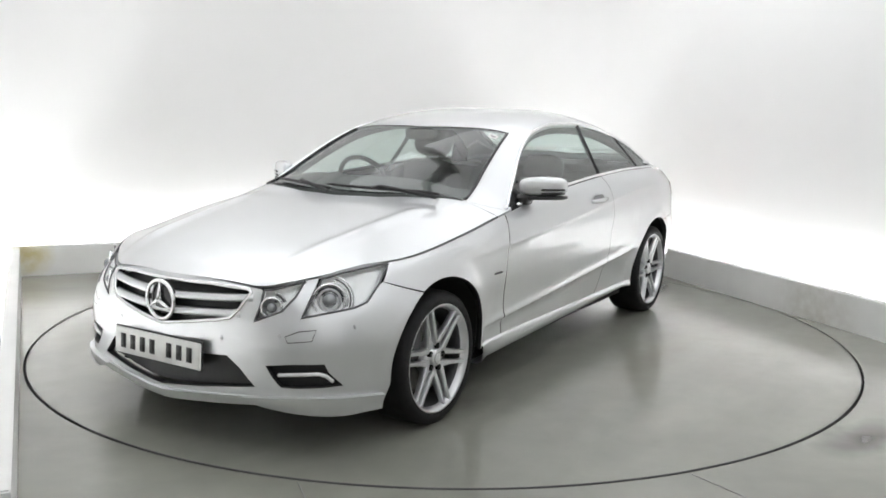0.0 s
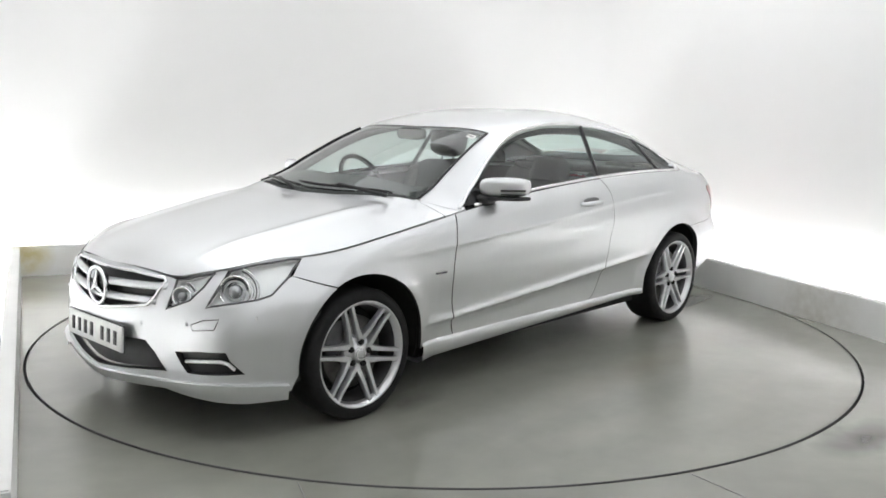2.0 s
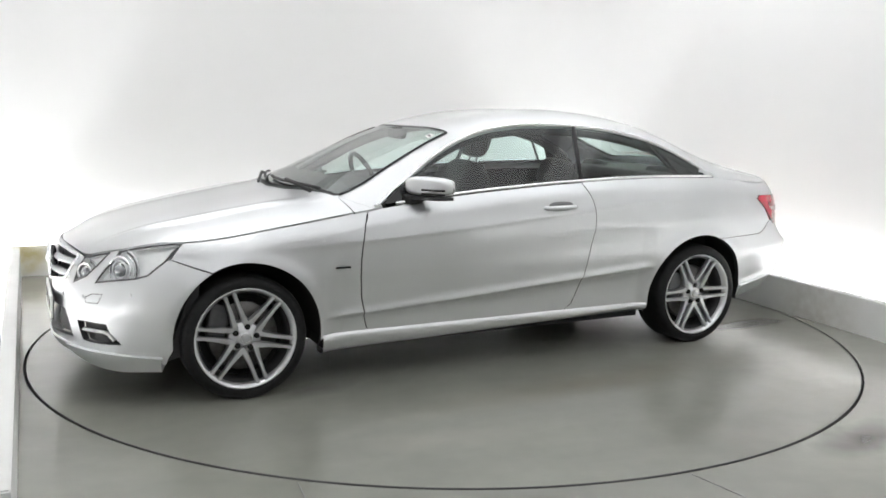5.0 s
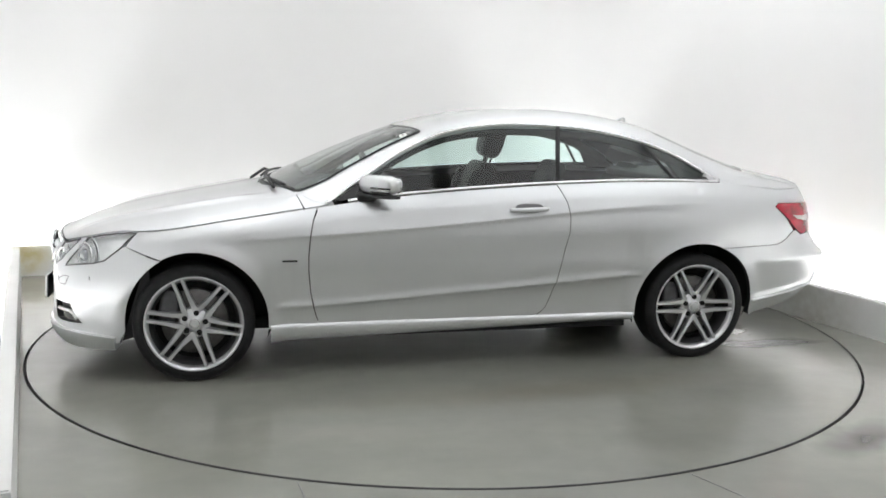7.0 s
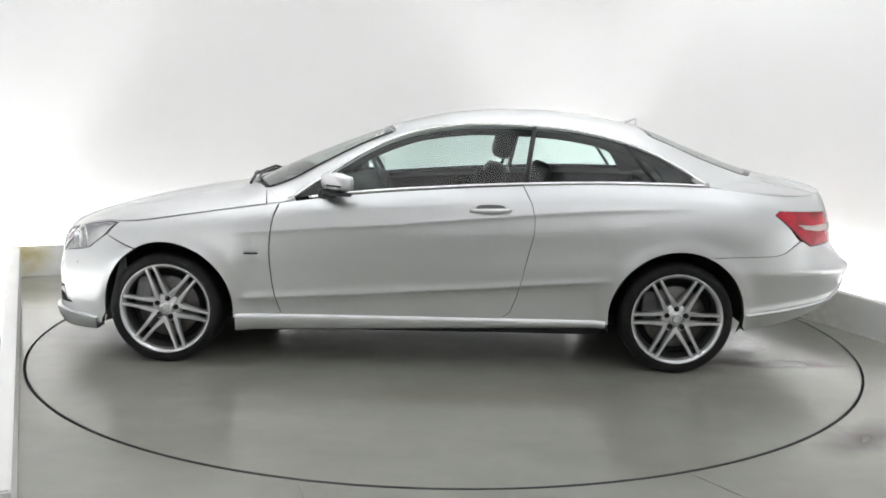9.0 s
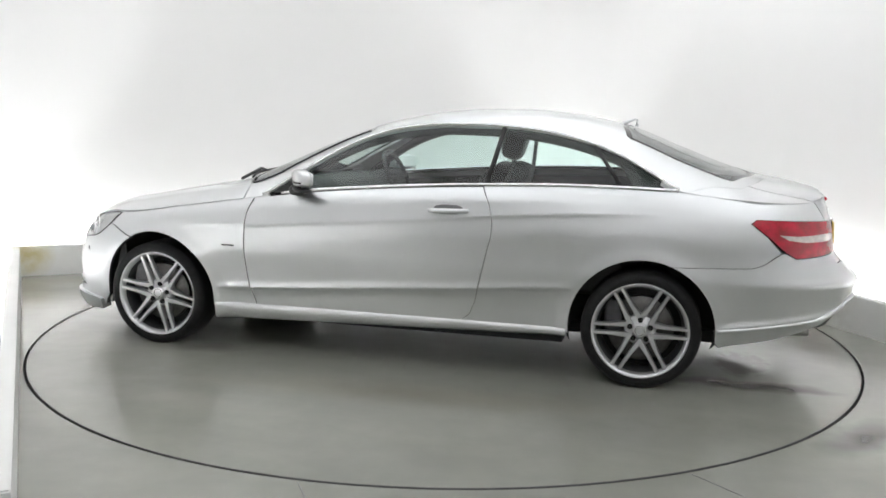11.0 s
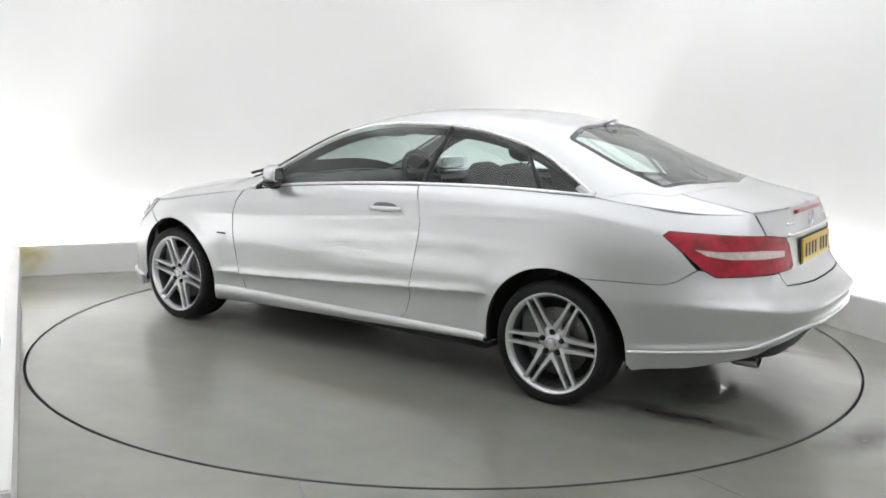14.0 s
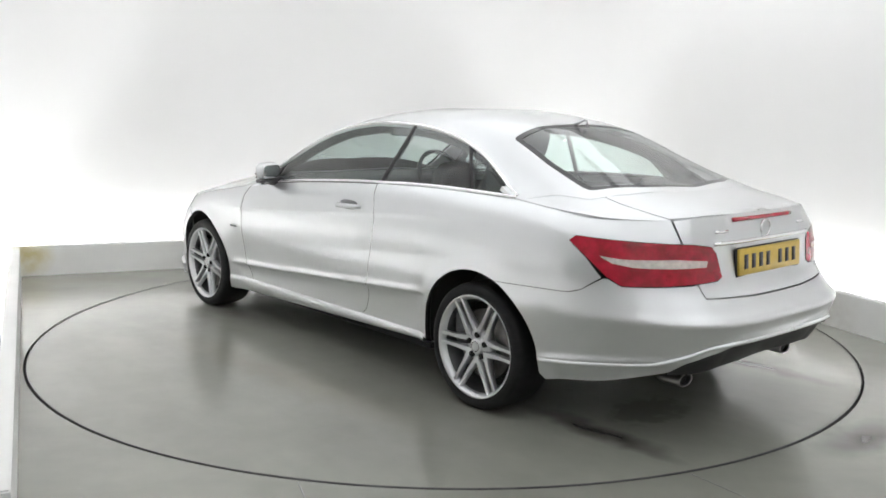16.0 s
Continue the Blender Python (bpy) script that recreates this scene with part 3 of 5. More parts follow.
def build_room():
    line = [L_END, L_COR, R_COR, R_END]
    # outward is to the left of the line run backwards
    def out(d):
        return offset_line(line, d)
    wall_in, wall_out = round_line(out(0.34), 0.55), round_line(out(0.46), 0.60)
    w = part("wall_backdrop", prism(wall_in, wall_out, 0, ROOM_H), WALL)
    tagged(sharp(w), "smooth white studio wall with rounded corners", "wall", kind="structure")
    for nm, (a, b) in (("plinth_west", (L_END, L_COR)), ("plinth_north", (L_COR, R_COR)), ("plinth_east", (R_COR, R_END))):
        k = line.index(a)
        i, o = out(0.0)[k:k + 2], out(0.07)[k:k + 2]
        p = part(nm, prism(i, o, 0, 0.24, 0.006), PLINTH)
        tagged(sharp(p), "low pale grey painted kerb hiding the cove lights", "plinth", kind="structure")
    # back of the studio, behind the camera; unseen, added to close the room
    rear = [wall_in[-1], (4.5, -7.6), (-3.6, -7.6), (-3.6, -3.3), wall_in[0]]
    rout = offset_line(rear, 0.12)
    w = part("wall_rear", prism(rear, rout, 0, ROOM_H), WALL)
    tagged(sharp(w), "plain white wall, unseen, closing the studio", "wall", kind="structure")
    c = part("ceiling", box_bm((-6, -9.2, ROOM_H), (7, 5.5, ROOM_H + 0.15)), CEIL)
    tagged(sharp(c), "plain white ceiling", "ceiling", kind="structure")
    # floor with a round opening for the turntable
    v, f = [], []
    N = 192
    radii = [(TABLE_R + 0.0065, -0.05), (TABLE_R + 0.0065, 0.0), (TABLE_R + 0.3, 0.0), (4.0, 0), (7.0, 0), (13.0, 0.0)]
    fl = part("floor", revolve(radii, N, axis="z"), FLOOR_M)
    tagged(sharp(fl), "grey polished resin floor with scuffs", "floor", kind="structure")
    # Near-black sheet below the rim gap: the groove's shade is in its colour.
    g = part("turntable_pit", revolve([(TABLE_R - 0.4, -0.045), (TABLE_R + 0.05, -0.045)], 96, axis="z"), GROOVE)
    tagged(g, "dark gap under the turntable rim", "pit", kind="structure")
    for (x0, y0), (x1, y1) in (((0.98, -2.28), (1.35, -2.80)), ((-0.54, -2.42), (-0.42, -2.75))):
        d = Vector((x1 - x0, y1 - y0, 0))
        bm = box_bm((0, -0.0025, 0), (d.length, 0.0025, 0.001))
        bm.transform(Matrix.Translation((x0, y0, 0.0005)) @ Matrix.Rotation(math.atan2(d.y, d.x), 4, "Z"))
        part("floor_joint", bm, mat("joint_sealant", (0.16, 0.16, 0.15), 0.6), fl)
    # cove lights behind the kerb
    lines = out(0.20)
    for k in range(3):
        a, b = Vector((*lines[k], 0)), Vector((*lines[k + 1], 0))
        L = (b - a).length
        n = int(L // 1.25)
        t = (b - a).normalized()
        for i in range(n):
            c0 = a + (b - a) * ((i + 0.5) / n)
            m = Matrix.Translation(c0) @ Matrix.Rotation(math.atan2(t.y, t.x), 4, "Z")
            lamp = thing("cove_light", "white batten lamp on the floor behind the kerb", "lamp", "cove lights")
            lamp.matrix_world = m
            part("housing", box_bm((-0.58, -0.035, 0.0), (0.58, 0.035, 0.035), 0.004), METAL_W, lamp)
            part("tube", tube([(-0.56, 0, 0.052), (0.56, 0, 0.052)], 0.018, 10), COVE_M, lamp, "glowing white tube")
    # unseen battens under the ceiling wash the walls; rear rows are added fill
    lines, behind = out(-0.70), offset_line(rear, -0.4)
    for p, q in list(zip(lines[:3], lines[1:])) + list(zip(behind[1:3], behind[2:])):
        a, b = Vector((*p, ROOM_H)), Vector((*q, ROOM_H))
        n = int((b - a).length // 1.25)
        t = (b - a).normalized()
        for i in range(n):
            lamp = thing("wash_fill_light", "unseen white batten lamp under the ceiling, added as fill", "lamp", "wall wash lights")
            lamp.matrix_world = Matrix.Translation(a + (b - a) * ((i + 0.5) / n)) @ Matrix.Rotation(math.atan2(t.y, t.x), 4, "Z")
            part("housing", box_bm((-0.58, -0.035, -0.16), (0.58, 0.035, -0.125), 0.004), METAL_W, lamp)
            # Shield added to block the tube from the car's reflections.
            part("shield", box_bm((-0.59, -0.052, -0.36), (0.59, -0.046, -0.12), 0.002), METAL_W, lamp, "white metal shield")
            for x in (-0.4, 0.4):
                part("hanger", tube([(x, 0, -0.13), (x, 0, 0.0)], 0.006, 6), METAL_W, lamp)
            part("tube", tube([(-0.56, 0, -0.178), (0.56, 0, -0.178)], 0.018, 10), WASH_M, lamp, "glowing white tube")
    # ceiling softboxes over the turntable; rows on the camera side are added fill
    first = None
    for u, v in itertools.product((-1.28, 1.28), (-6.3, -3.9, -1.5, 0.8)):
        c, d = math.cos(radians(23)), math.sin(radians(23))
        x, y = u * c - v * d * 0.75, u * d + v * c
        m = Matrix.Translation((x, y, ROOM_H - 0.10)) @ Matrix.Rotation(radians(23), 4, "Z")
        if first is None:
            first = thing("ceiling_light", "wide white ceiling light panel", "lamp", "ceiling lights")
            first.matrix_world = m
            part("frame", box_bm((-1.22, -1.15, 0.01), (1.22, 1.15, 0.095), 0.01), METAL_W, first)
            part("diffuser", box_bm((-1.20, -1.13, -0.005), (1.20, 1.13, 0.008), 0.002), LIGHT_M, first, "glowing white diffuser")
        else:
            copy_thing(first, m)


def build_turntable():
    R = TABLE_R - 0.0065
    prof = [(0.0, 0.0), (0.5, 0.0), (1.2, 0.0), (2.0, 0.0), (R - 0.004, 0.0), (R, -0.004), (R, -0.04)]
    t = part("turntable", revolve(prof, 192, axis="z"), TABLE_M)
    tagged(sharp(t), "round grey resin turntable set flush in the floor", "turntable")
    # Added dark edge, which widens the dark line of the rim gap.
    part("rim", revolve([(R - 0.005, 0.0006), (R - 0.004, 0.0014), (R - 0.001, 0.0010), (R + 0.0005, -0.002), (R + 0.0005, -0.03)], 192, axis="z"), mat("dark_rim_edge", (0.10, 0.10, 0.10), 0.5, metal=0.6, var=0.3, scale=5), t, "thin dark edge added at the rim gap")
    return t


build_room()
TABLE = build_turntable()


# ---- the car ----
def X(x, z):
    return (LA + XF - x if XR <= x <= XF else a_of(z, x=x), z)


def Y(y, z):
    return (a_of(z, y=y), z)


def T(y, z):
    a = a_of(z, y=y, tail=True)
    return (a, z)


def arch(wx, a0, a1, n=24, r=ARCH_R):
    """Wheel arch outline, angles in degrees from straight ahead, vertical below the hub."""
    out = []
    for k in range(n + 1):
        t = radians(a0 + (a1 - a0) * k / n)
        f = 0.915 if wx > 0 and math.cos(t) > 0 else 1.0
        x, z = wx + f * r * math.cos(t), WHEEL_Z + r * math.sin(t)
        if z < WHEEL_Z:
            x = wx + math.copysign(f * r, math.cos(t))
        out.append(X(x, z))
    return out


def belt(x0, x1, n=24, dz=-0.002):
    return [X(x, float(z_belt(x)) + dz) for x in np.linspace(x0, x1, n)]


def edge_z(a):
    """Height of the belt edge at a girth parameter."""
    z = 0.70
    for _ in range(12):
        z = float(z_belt(girth(a, z)[0]))
    return z


def both(name, tri, material, parent, label=""):
    """The same part on the left and on the right side."""
    return part(name, tri, material, parent, label), part(name, flip_y(tri), material, parent, label)


def mirrored(half):
    """Close an outline that starts and ends on the centre line."""
    return list(half) + [(2 * half[0][0] - a if half[0][0] > 1 else -a, z) for a, z in reversed(half[1:-1])]


A_TAIL = LA + LS + LR
CAR = thing("car", "silver two-door coupe with chrome trim, parked on the turntable", "car")

DOOR_F = [(0.757, 0.886), (0.782, 0.82), (0.797, 0.74), (0.806, 0.64), (0.806, 0.56), (0.797, 0.45), (0.775, 0.34), (0.753, 0.272)]
DOOR_R = [(-0.541, 0.996), (-0.590, 0.90), (-0.606, 0.82), (-0.602, 0.74), (-0.581, 0.66), (-0.545, 0.50), (-0.515, 0.38), (-0.485, 0.31), (-0.440, 0.277)]
LAMP_IN = [X(2.050, 0.669), Y(0.457, 0.617), Y(0.443, 0.547), Y(0.549, 0.593), Y(0.577, 0.646), X(1.944, 0.706)]
LAMP_OUT = [X(1.907, 0.716), Y(0.617, 0.569), X(1.958, 0.586), X(1.861, 0.602), X(1.806, 0.618), X(1.767, 0.649), X(1.727, 0.679)]
SEAM_F = [X(1.708, 0.689), X(1.578, 0.639)]


def build_body():
    dn = lambda p, s=0.03: dense(p, s)
    # front wing
    wing = belt(1.643, 0.762, 30) + [X(x + 0.0, z) for x, z in DOOR_F] + [X(0.95, 0.262), X(1.013, 0.258)]
    wing += arch(WHEEL_X, 187, 63.3, 40) + [SEAM_F[0], X(1.678, 0.727)]
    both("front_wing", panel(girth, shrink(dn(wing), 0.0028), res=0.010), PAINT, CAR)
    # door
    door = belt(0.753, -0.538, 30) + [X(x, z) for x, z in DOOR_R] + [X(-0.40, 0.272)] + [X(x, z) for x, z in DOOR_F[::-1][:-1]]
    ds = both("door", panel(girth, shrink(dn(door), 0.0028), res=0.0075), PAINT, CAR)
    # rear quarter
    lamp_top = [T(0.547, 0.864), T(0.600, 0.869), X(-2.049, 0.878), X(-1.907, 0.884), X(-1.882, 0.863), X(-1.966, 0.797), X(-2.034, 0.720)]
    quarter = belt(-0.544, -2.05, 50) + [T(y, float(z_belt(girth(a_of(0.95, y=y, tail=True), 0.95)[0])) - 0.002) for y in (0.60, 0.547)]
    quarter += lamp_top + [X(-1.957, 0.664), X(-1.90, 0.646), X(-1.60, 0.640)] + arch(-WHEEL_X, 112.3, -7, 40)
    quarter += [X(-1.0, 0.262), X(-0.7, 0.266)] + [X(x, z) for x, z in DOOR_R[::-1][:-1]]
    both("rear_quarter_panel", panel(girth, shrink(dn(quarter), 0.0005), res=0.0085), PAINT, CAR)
    # sill skirts: a rounded step under the doors
    skirt = []
    for x in np.linspace(1.0, -1.0, 40):
        zb = 0.178 + (1.0 - x) / 2 * 0.05
        y = side_y(x, 0.27)
        skirt.append([(x, y - 0.012, 0.284), (x, y + 0.004, 0.276), (x, y + 0.010, 0.262), (x, y + 0.010, 0.245), (x, y + 0.002, zb + 0.014), (x, y - 0.03, zb), (x, y - 0.12, zb)])
    m = len(skirt[0])
    tri = [p for s in skirt for p in s], [(i * m + k, i * m + k + 1, (i + 1) * m + k + 1, (i + 1) * m + k) for i in range(39) for k in range(m - 1)], [True] * (39 * (m - 1))
    both("side_skirt", tri, PAINT, CAR)
    # front bumper with its openings
    half = [(a, edge_z(a) - 0.002) for a in np.linspace(0, a_of(0.672, x=2.056), 10)]
    half += LAMP_IN + LAMP_OUT + SEAM_F + arch(WHEEL_X, 62.6, -5, 24)
    half += [X(1.745, 0.205), X(1.85, 0.200), X(1.98, 0.205), Y(0.60, 0.215), Y(0.44, 0.225), Y(0.2, 0.212), (0.0, 0.205)]
    full = dense(mirrored(half), 0.03)
    GR = mirrored([(0.0, 0.680), Y(0.228, 0.682), Y(0.393, 0.672), Y(0.409, 0.659), Y(0.380, 0.593), Y(0.346, 0.557), Y(0.277, 0.542), Y(0.141, 0.521), (0.0, 0.500)])
    IN = mirrored([(0.0, 0.388), Y(0.330, 0.402), Y(0.386, 0.360), Y(0.458, 0.287), Y(0.222, 0.261), (0.0, 0.240)])
    FG = [Y(0.499, 0.377), Y(0.609, 0.390), Y(0.712, 0.393), X(1.977, 0.358), X(1.929, 0.300), Y(0.620, 0.293), Y(0.564, 0.294), Y(0.529, 0.332)]
    FGR = [(-a, z) for a, z in FG]
    GR, IN, FG, FGR = (dense(q, 0.03) for q in (GR, IN, FG, FGR))
    bumper = part("front_bumper", panel(girth, full, [GR, IN, FG, FGR], res=0.009, thick=0.03), PAINT, CAR)
    grille = part("grille", panel(girth, GR, res=0.03, thick=0, lift=-0.045), BLACK, CAR, "black grille with silver bars")
    part("intake_mesh", panel(girth, IN, res=0.03, thick=0, lift=-0.045), BLACK, bumper, "black lower air intake")
    for q in (FG, FGR):
        part("fog_lamp_recess", panel(girth, q, res=0.03, thick=0, lift=-0.035), BLACK, bumper)
    # chrome surround and bars of the grille
    rim = [tuple(girth(a, z) + np.array([0.004, 0, 0])) for a, z in GR]
    part("surround", tube(rim, 0.008, 8, closed=True, up=(1, 0, 0)), CHROME, grille, "chrome grille surround")
    for z, w in ((0.636, 0.418), (0.575, 0.380)):
        pts = [tuple(girth(a_of(z, y=y), z - 0.018 * (1 - abs(y) / 0.4)) + np.array([-0.012, 0, 0])) for y in np.linspace(-w, w, 29)]
        part("bar", tube(pts, 0.021, 10, flat=0.8, up=(0.3, 0, 1)), PAINT, grille, "silver grille bar")
    em = part("emblem", blob((2.166, 0, 0.597), (0.018, 0.074, 0.074), 0.9, 1.0), GLOSSB, grille, "round black emblem with chrome ring")
    ring = [(2.186, 0.080 * math.cos(t), 0.597 + 0.080 * math.sin(t)) for t in np.linspace(0, 2 * math.pi, 48, endpoint=False)]
    part("ring", tube(ring, 0.0085, 8, closed=True, up=(1, 0, 0)), CHROME, em)
    for k in range(3):
        t = radians(90 + 120 * k)
        c, s = math.cos(t), math.sin(t)
        part("spoke", tube([(2.193, 0, 0.597), (2.188, 0.076 * c, 0.597 + 0.076 * s)], [0.013, 0.003], 8, up=(1, 0, 0)), CHROME, em)
    # splitter lips
    lip = [Y(0.408, 0.246), Y(0.598, 0.258), Y(0.710, 0.261), X(1.872, 0.250), X(1.761, 0.239), X(1.758, 0.179), X(1.907, 0.179), X(1.975, 0.186), Y(0.605, 0.199), Y(0.482, 0.221)]
    both("splitter_lip", panel(girth, dense(lip, 0.02), res=0.010, thick=0.06, lift=0.022), PAINT, bumper)
    mid = [Y(-0.475, 0.252), (0.0, 0.222), Y(0.475, 0.252), Y(0.537, 0.223), (0.0, 0.180), Y(-0.537, 0.223)]
    part("splitter_lip", panel(girth, dense(mid, 0.03), res=0.012, thick=0.05, lift=0.012), PAINT, bumper)
    # daytime lamps in the fog recess
    for s in (1, -1):
        pts = [girth(a_of(0.350, y=y), z) for y, z in ((0.545, 0.340), (0.62, 0.347), (0.690, 0.351), (0.712, 0.342), (0.732, 0.318))]
        pts = [(p[0] - 0.012, s * p[1], p[2]) for p in pts]
        part("daytime_lamp", tube(pts, 0.010, 8, flat=0.8), LAMPBODY, bumper, "white strip daytime lamp")
    # headlights
    main = LAMP_OUT[1:] + [X(1.691, 0.719), X(1.646, 0.754), X(1.683, 0.758), X(1.748, 0.750), X(1.830, 0.736), X(1.900, 0.715)]
    inner = LAMP_IN[1:] + [*[X(x, float(z_belt(x)) - 0.005) for x in (1.945, 1.985, 2.025, 2.046)]]
    for q, cen, nm in ((main, (0.685, 0.635), "headlight"), (inner, (0.504, 0.605), "inner_headlight")):
        q = dense(q, 0.02)
        for s in (1, -1):
            fl = (lambda t: t) if s == 1 else flip_y
            hl = part(nm, fl(panel(girth, q, res=0.012, thick=0.0, lift=-0.028)), LAMPBODY, CAR, "clear headlight with silver reflector")
            edge = [girth(a, z) for a, z in shrink(q, 0.003)]
            part("bezel", fl(tube([tuple(p) for p in edge], 0.0045, 6, closed=True)), LAMPDARK, hl)
            part("housing", fl(skirt_of(girth, q, 0.045)), LAMPBODY, hl)
            nrm = Vector((0.75, 0.62, 0.1)).normalized()
            c = Vector(girth(a_of(cen[1], y=cen[0]), cen[1])) - nrm * 0.024
            rot = nrm.to_track_quat("Z", "Y").to_matrix()
            for r0, r1, mt, dp in ((0.064, 0.005, CHROME, 0.012), (0.044, 0.005, ALLOY, 0.014)) if nm == "headlight" else ((0.040, 0.006, CHROME, 0.012),):
                ringp = [tuple(c + rot @ Vector((r0 * math.cos(t), r0 * math.sin(t), dp))) for t in np.linspace(0, 2 * math.pi, 32, endpoint=False)]
                part("ring", fl(tube(ringp, r1, 6, closed=True, up=tuple(nrm))), mt, hl)
            bv, bf, bs = revolve([(0.030, -0.018), (0.050, -0.012), (0.062, 0.004), (0.066, 0.016)], 36, axis="z")
            kb = 1.0 if nm == "headlight" else 0.62
            part("bowl", fl(([tuple(c + rot @ (Vector(p) * kb)) for p in bv], bf, bs)), CHROME, hl, "polished reflector bowl")
            for i in range(3):
                turn = np.linspace(radians(-70), radians(75), 14)
                arcp = [tuple(c + rot @ Vector(((0.074 + 0.012 * i) * kb * math.cos(t), (0.074 + 0.012 * i) * kb * math.sin(t), -0.006))) for t in turn]
                part("reflector_step", fl(tube(arcp, 0.0035, 6, up=tuple(nrm))), CHROME if i != 1 else LAMPDARK, hl)
            rr = 0.031 if nm == "headlight" else 0.021
            part("projector", fl(blob(c + nrm * 0.008, (rr, rr, rr), 1, 1, 20, 12)), PROJ, hl)
            lens = part("cover", fl(panel(girth, q, res=0.012, thick=0.004, lift=0.001)), LENS, hl, "clear headlight cover")
            lens.visible_shadow = False
    # bonnet
    bl = []
    for a in np.linspace(0, a_of(0.757, x=1.722), 30):
        p = girth(a, edge_z(a))
        bl.append((float(p[0]) - 0.006, max(0.0, float(p[1]) - 0.002)))
    bl += [(x, float(y_belt(x)) - 0.004) for x in np.linspace(1.69, 0.83, 30)]
    bl += [(0.860, 0.675), (0.885, 0.62), (0.952, 0.48), (1.022, 0.25), (1.046, 0.0)]
    bon = bl + [(x, -y) for x, y in reversed(bl[1:-1])]
    part("bonnet", panel(deck, dense(bon, 0.03), res=0.012, thick=0.018), PAINT, CAR)
    cor = [(0.857, 0.680)] + [(x, float(y_belt(x)) - 0.002) for x in (0.822, 0.78, 0.72, 0.68)] + [(0.68, 0.70), (0.80, 0.66)]
    both("scuttle_corner", panel(deck, dense(cor, 0.02), res=0.012, thick=0.02, lift=-0.001), PAINT, CAR)
    cw = [(1.10, 0), (1.06, 0.30), (0.985, 0.54), (0.90, 0.70), (0.75, 0.72), (0.80, 0.4), (0.85, 0)]
    cw = cw + [(x, -y) for x, y in reversed(cw[1:-1])]
    part("scuttle_panel", panel(deck, dense(cw, 0.03), res=0.03, thick=0.0, lift=-0.012), BLACK, CAR, "black plastic scuttle below the windscreen")
    # roof with pillars
    ro = [(x, float(rail_y(x)) - 0.002) for x in np.linspace(0.72, -1.58, 70)] + [(-1.70, 0.690), (-1.84, 0.640), (-1.92, 0.48), (-1.985, 0.2), (-1.995, 0)]
    fr = [(1.055, 0), (1.035, 0.25), (0.96, 0.50), (0.875, 0.655), (0.835, 0.70), (0.79, 0.77)]
    ro = fr + ro
    WS = [(1.03, 0), (1.005, 0.25), (0.935, 0.48), (0.865, 0.625), (0.835, 0.655), (0.80, 0.655), (0.5, 0.598), (0.20, 0.538), (0.165, 0.525), (0.16, 0.50), (0.205, 0.25), (0.22, 0)]
    RW = [(-1.20, 0), (-1.215, 0.3), (-1.25, 0.50), (-1.27, 0.522), (-1.30, 0.528), (-1.75, 0.583), (-1.79, 0.578), (-1.81, 0.555), (-1.90, 0.33), (-1.955, 0)]
    sym = lambda h: dense(h + [(x, -y) for x, y in reversed(h[1:-1])], 0.03)
    WSP, RWP = sym(WS), sym(RW)
    WSH = sym([(1.2, 0), (1.2, 0.25), (1.1, 0.60), (0.905, 0.715), (0.855, 0.668)] + WS[4:])
    part("roof", panel(cap, sym(ro), [WSH, RWP], res=0.014, thick=0.02, centre=(0, 0, 0.7)), PAINT, CAR)
    for nm, q, rimw in (("windscreen", WSP, 0.012), ("rear_window", RWP, 0.032)):
        w = part(nm, panel(cap, q, res=0.03, thick=0, lift=-0.004, centre=(0, 0, 0.7)), SCREEN, CAR, "slightly tinted glass")
        part("black_edge", panel(cap, q, [shrink(q, rimw)], res=0.012, thick=0, lift=-0.002, centre=(0, 0, 0.7)), GLOSSB, w)
    # boot
    y_lid = 0.575
    lid = [(-1.992, 0), (-1.985, 0.2), (-1.925, 0.46), (-1.86, y_lid), (-2.0, y_lid), (-2.10, 0.565)] + [(float(girth(a_of(0.965, y=y, tail=True), 0.965)[0]) + 0.003, y) for y in (0.545, 0.5, 0.45, 0.35, 0.2, 0)]
    part_lid = part("boot_lid", panel(deck, sym(lid), res=0.016, thick=0.03), PAINT, CAR)
    qt = [(x, float(y_belt(x)) - 0.002) for x in np.linspace(-1.45, -2.15, 24)] + [(float(girth(a_of(0.958, y=y, tail=True), 0.958)[0]), y) for y in (0.60, 0.55)] + [(-2.10, 0.568), (-2.0, y_lid + 0.0035), (-1.855, y_lid + 0.0035), (-1.80, 0.585), (-1.45, 0.60)]
    both("rear_deck_shoulder", panel(deck, dense(qt, 0.02), res=0.014, thick=0.02, lift=-0.0012), PAINT, CAR)
    half = [(A_TAIL, 0.972), T(0.2, 0.972), T(0.40, 0.968), T(0.54, 0.956), T(0.54, 0.864), T(0.409, 0.850), T(0.381, 0.820), T(0.358, 0.722), T(0.385, 0.706), T(0.49, 0.700), T(0.480, 0.648), T(0.2, 0.637), (A_TAIL, 0.635)]
    rear = dense(mirrored(half), 0.03)
    face = part("tailgate_face", panel(girth, rear, res=0.012, thick=0.025), PAINT, part_lid)
    sp = [tuple(girth(a_of(0.97, y=y, tail=True), 0.97) * np.array([1, math.copysign(1, y), 1]) + np.array([0.016, 0, 0.004])) for y in np.linspace(-0.44, 0.44, 31)]
    part("spoiler_lip", tube(sp, [0.003 + 0.008 * (1 - (abs(i - 15) / 15) ** 4) for i in range(31)], 10, flat=0.6), PAINT, part_lid)
    bl = [tuple(girth(a_of(0.95, y=y, tail=True), 0.95) * np.array([1, math.copysign(1, y), 1]) + np.array([-0.004, 0, 0])) for y in np.linspace(-0.24, 0.24, 17)]
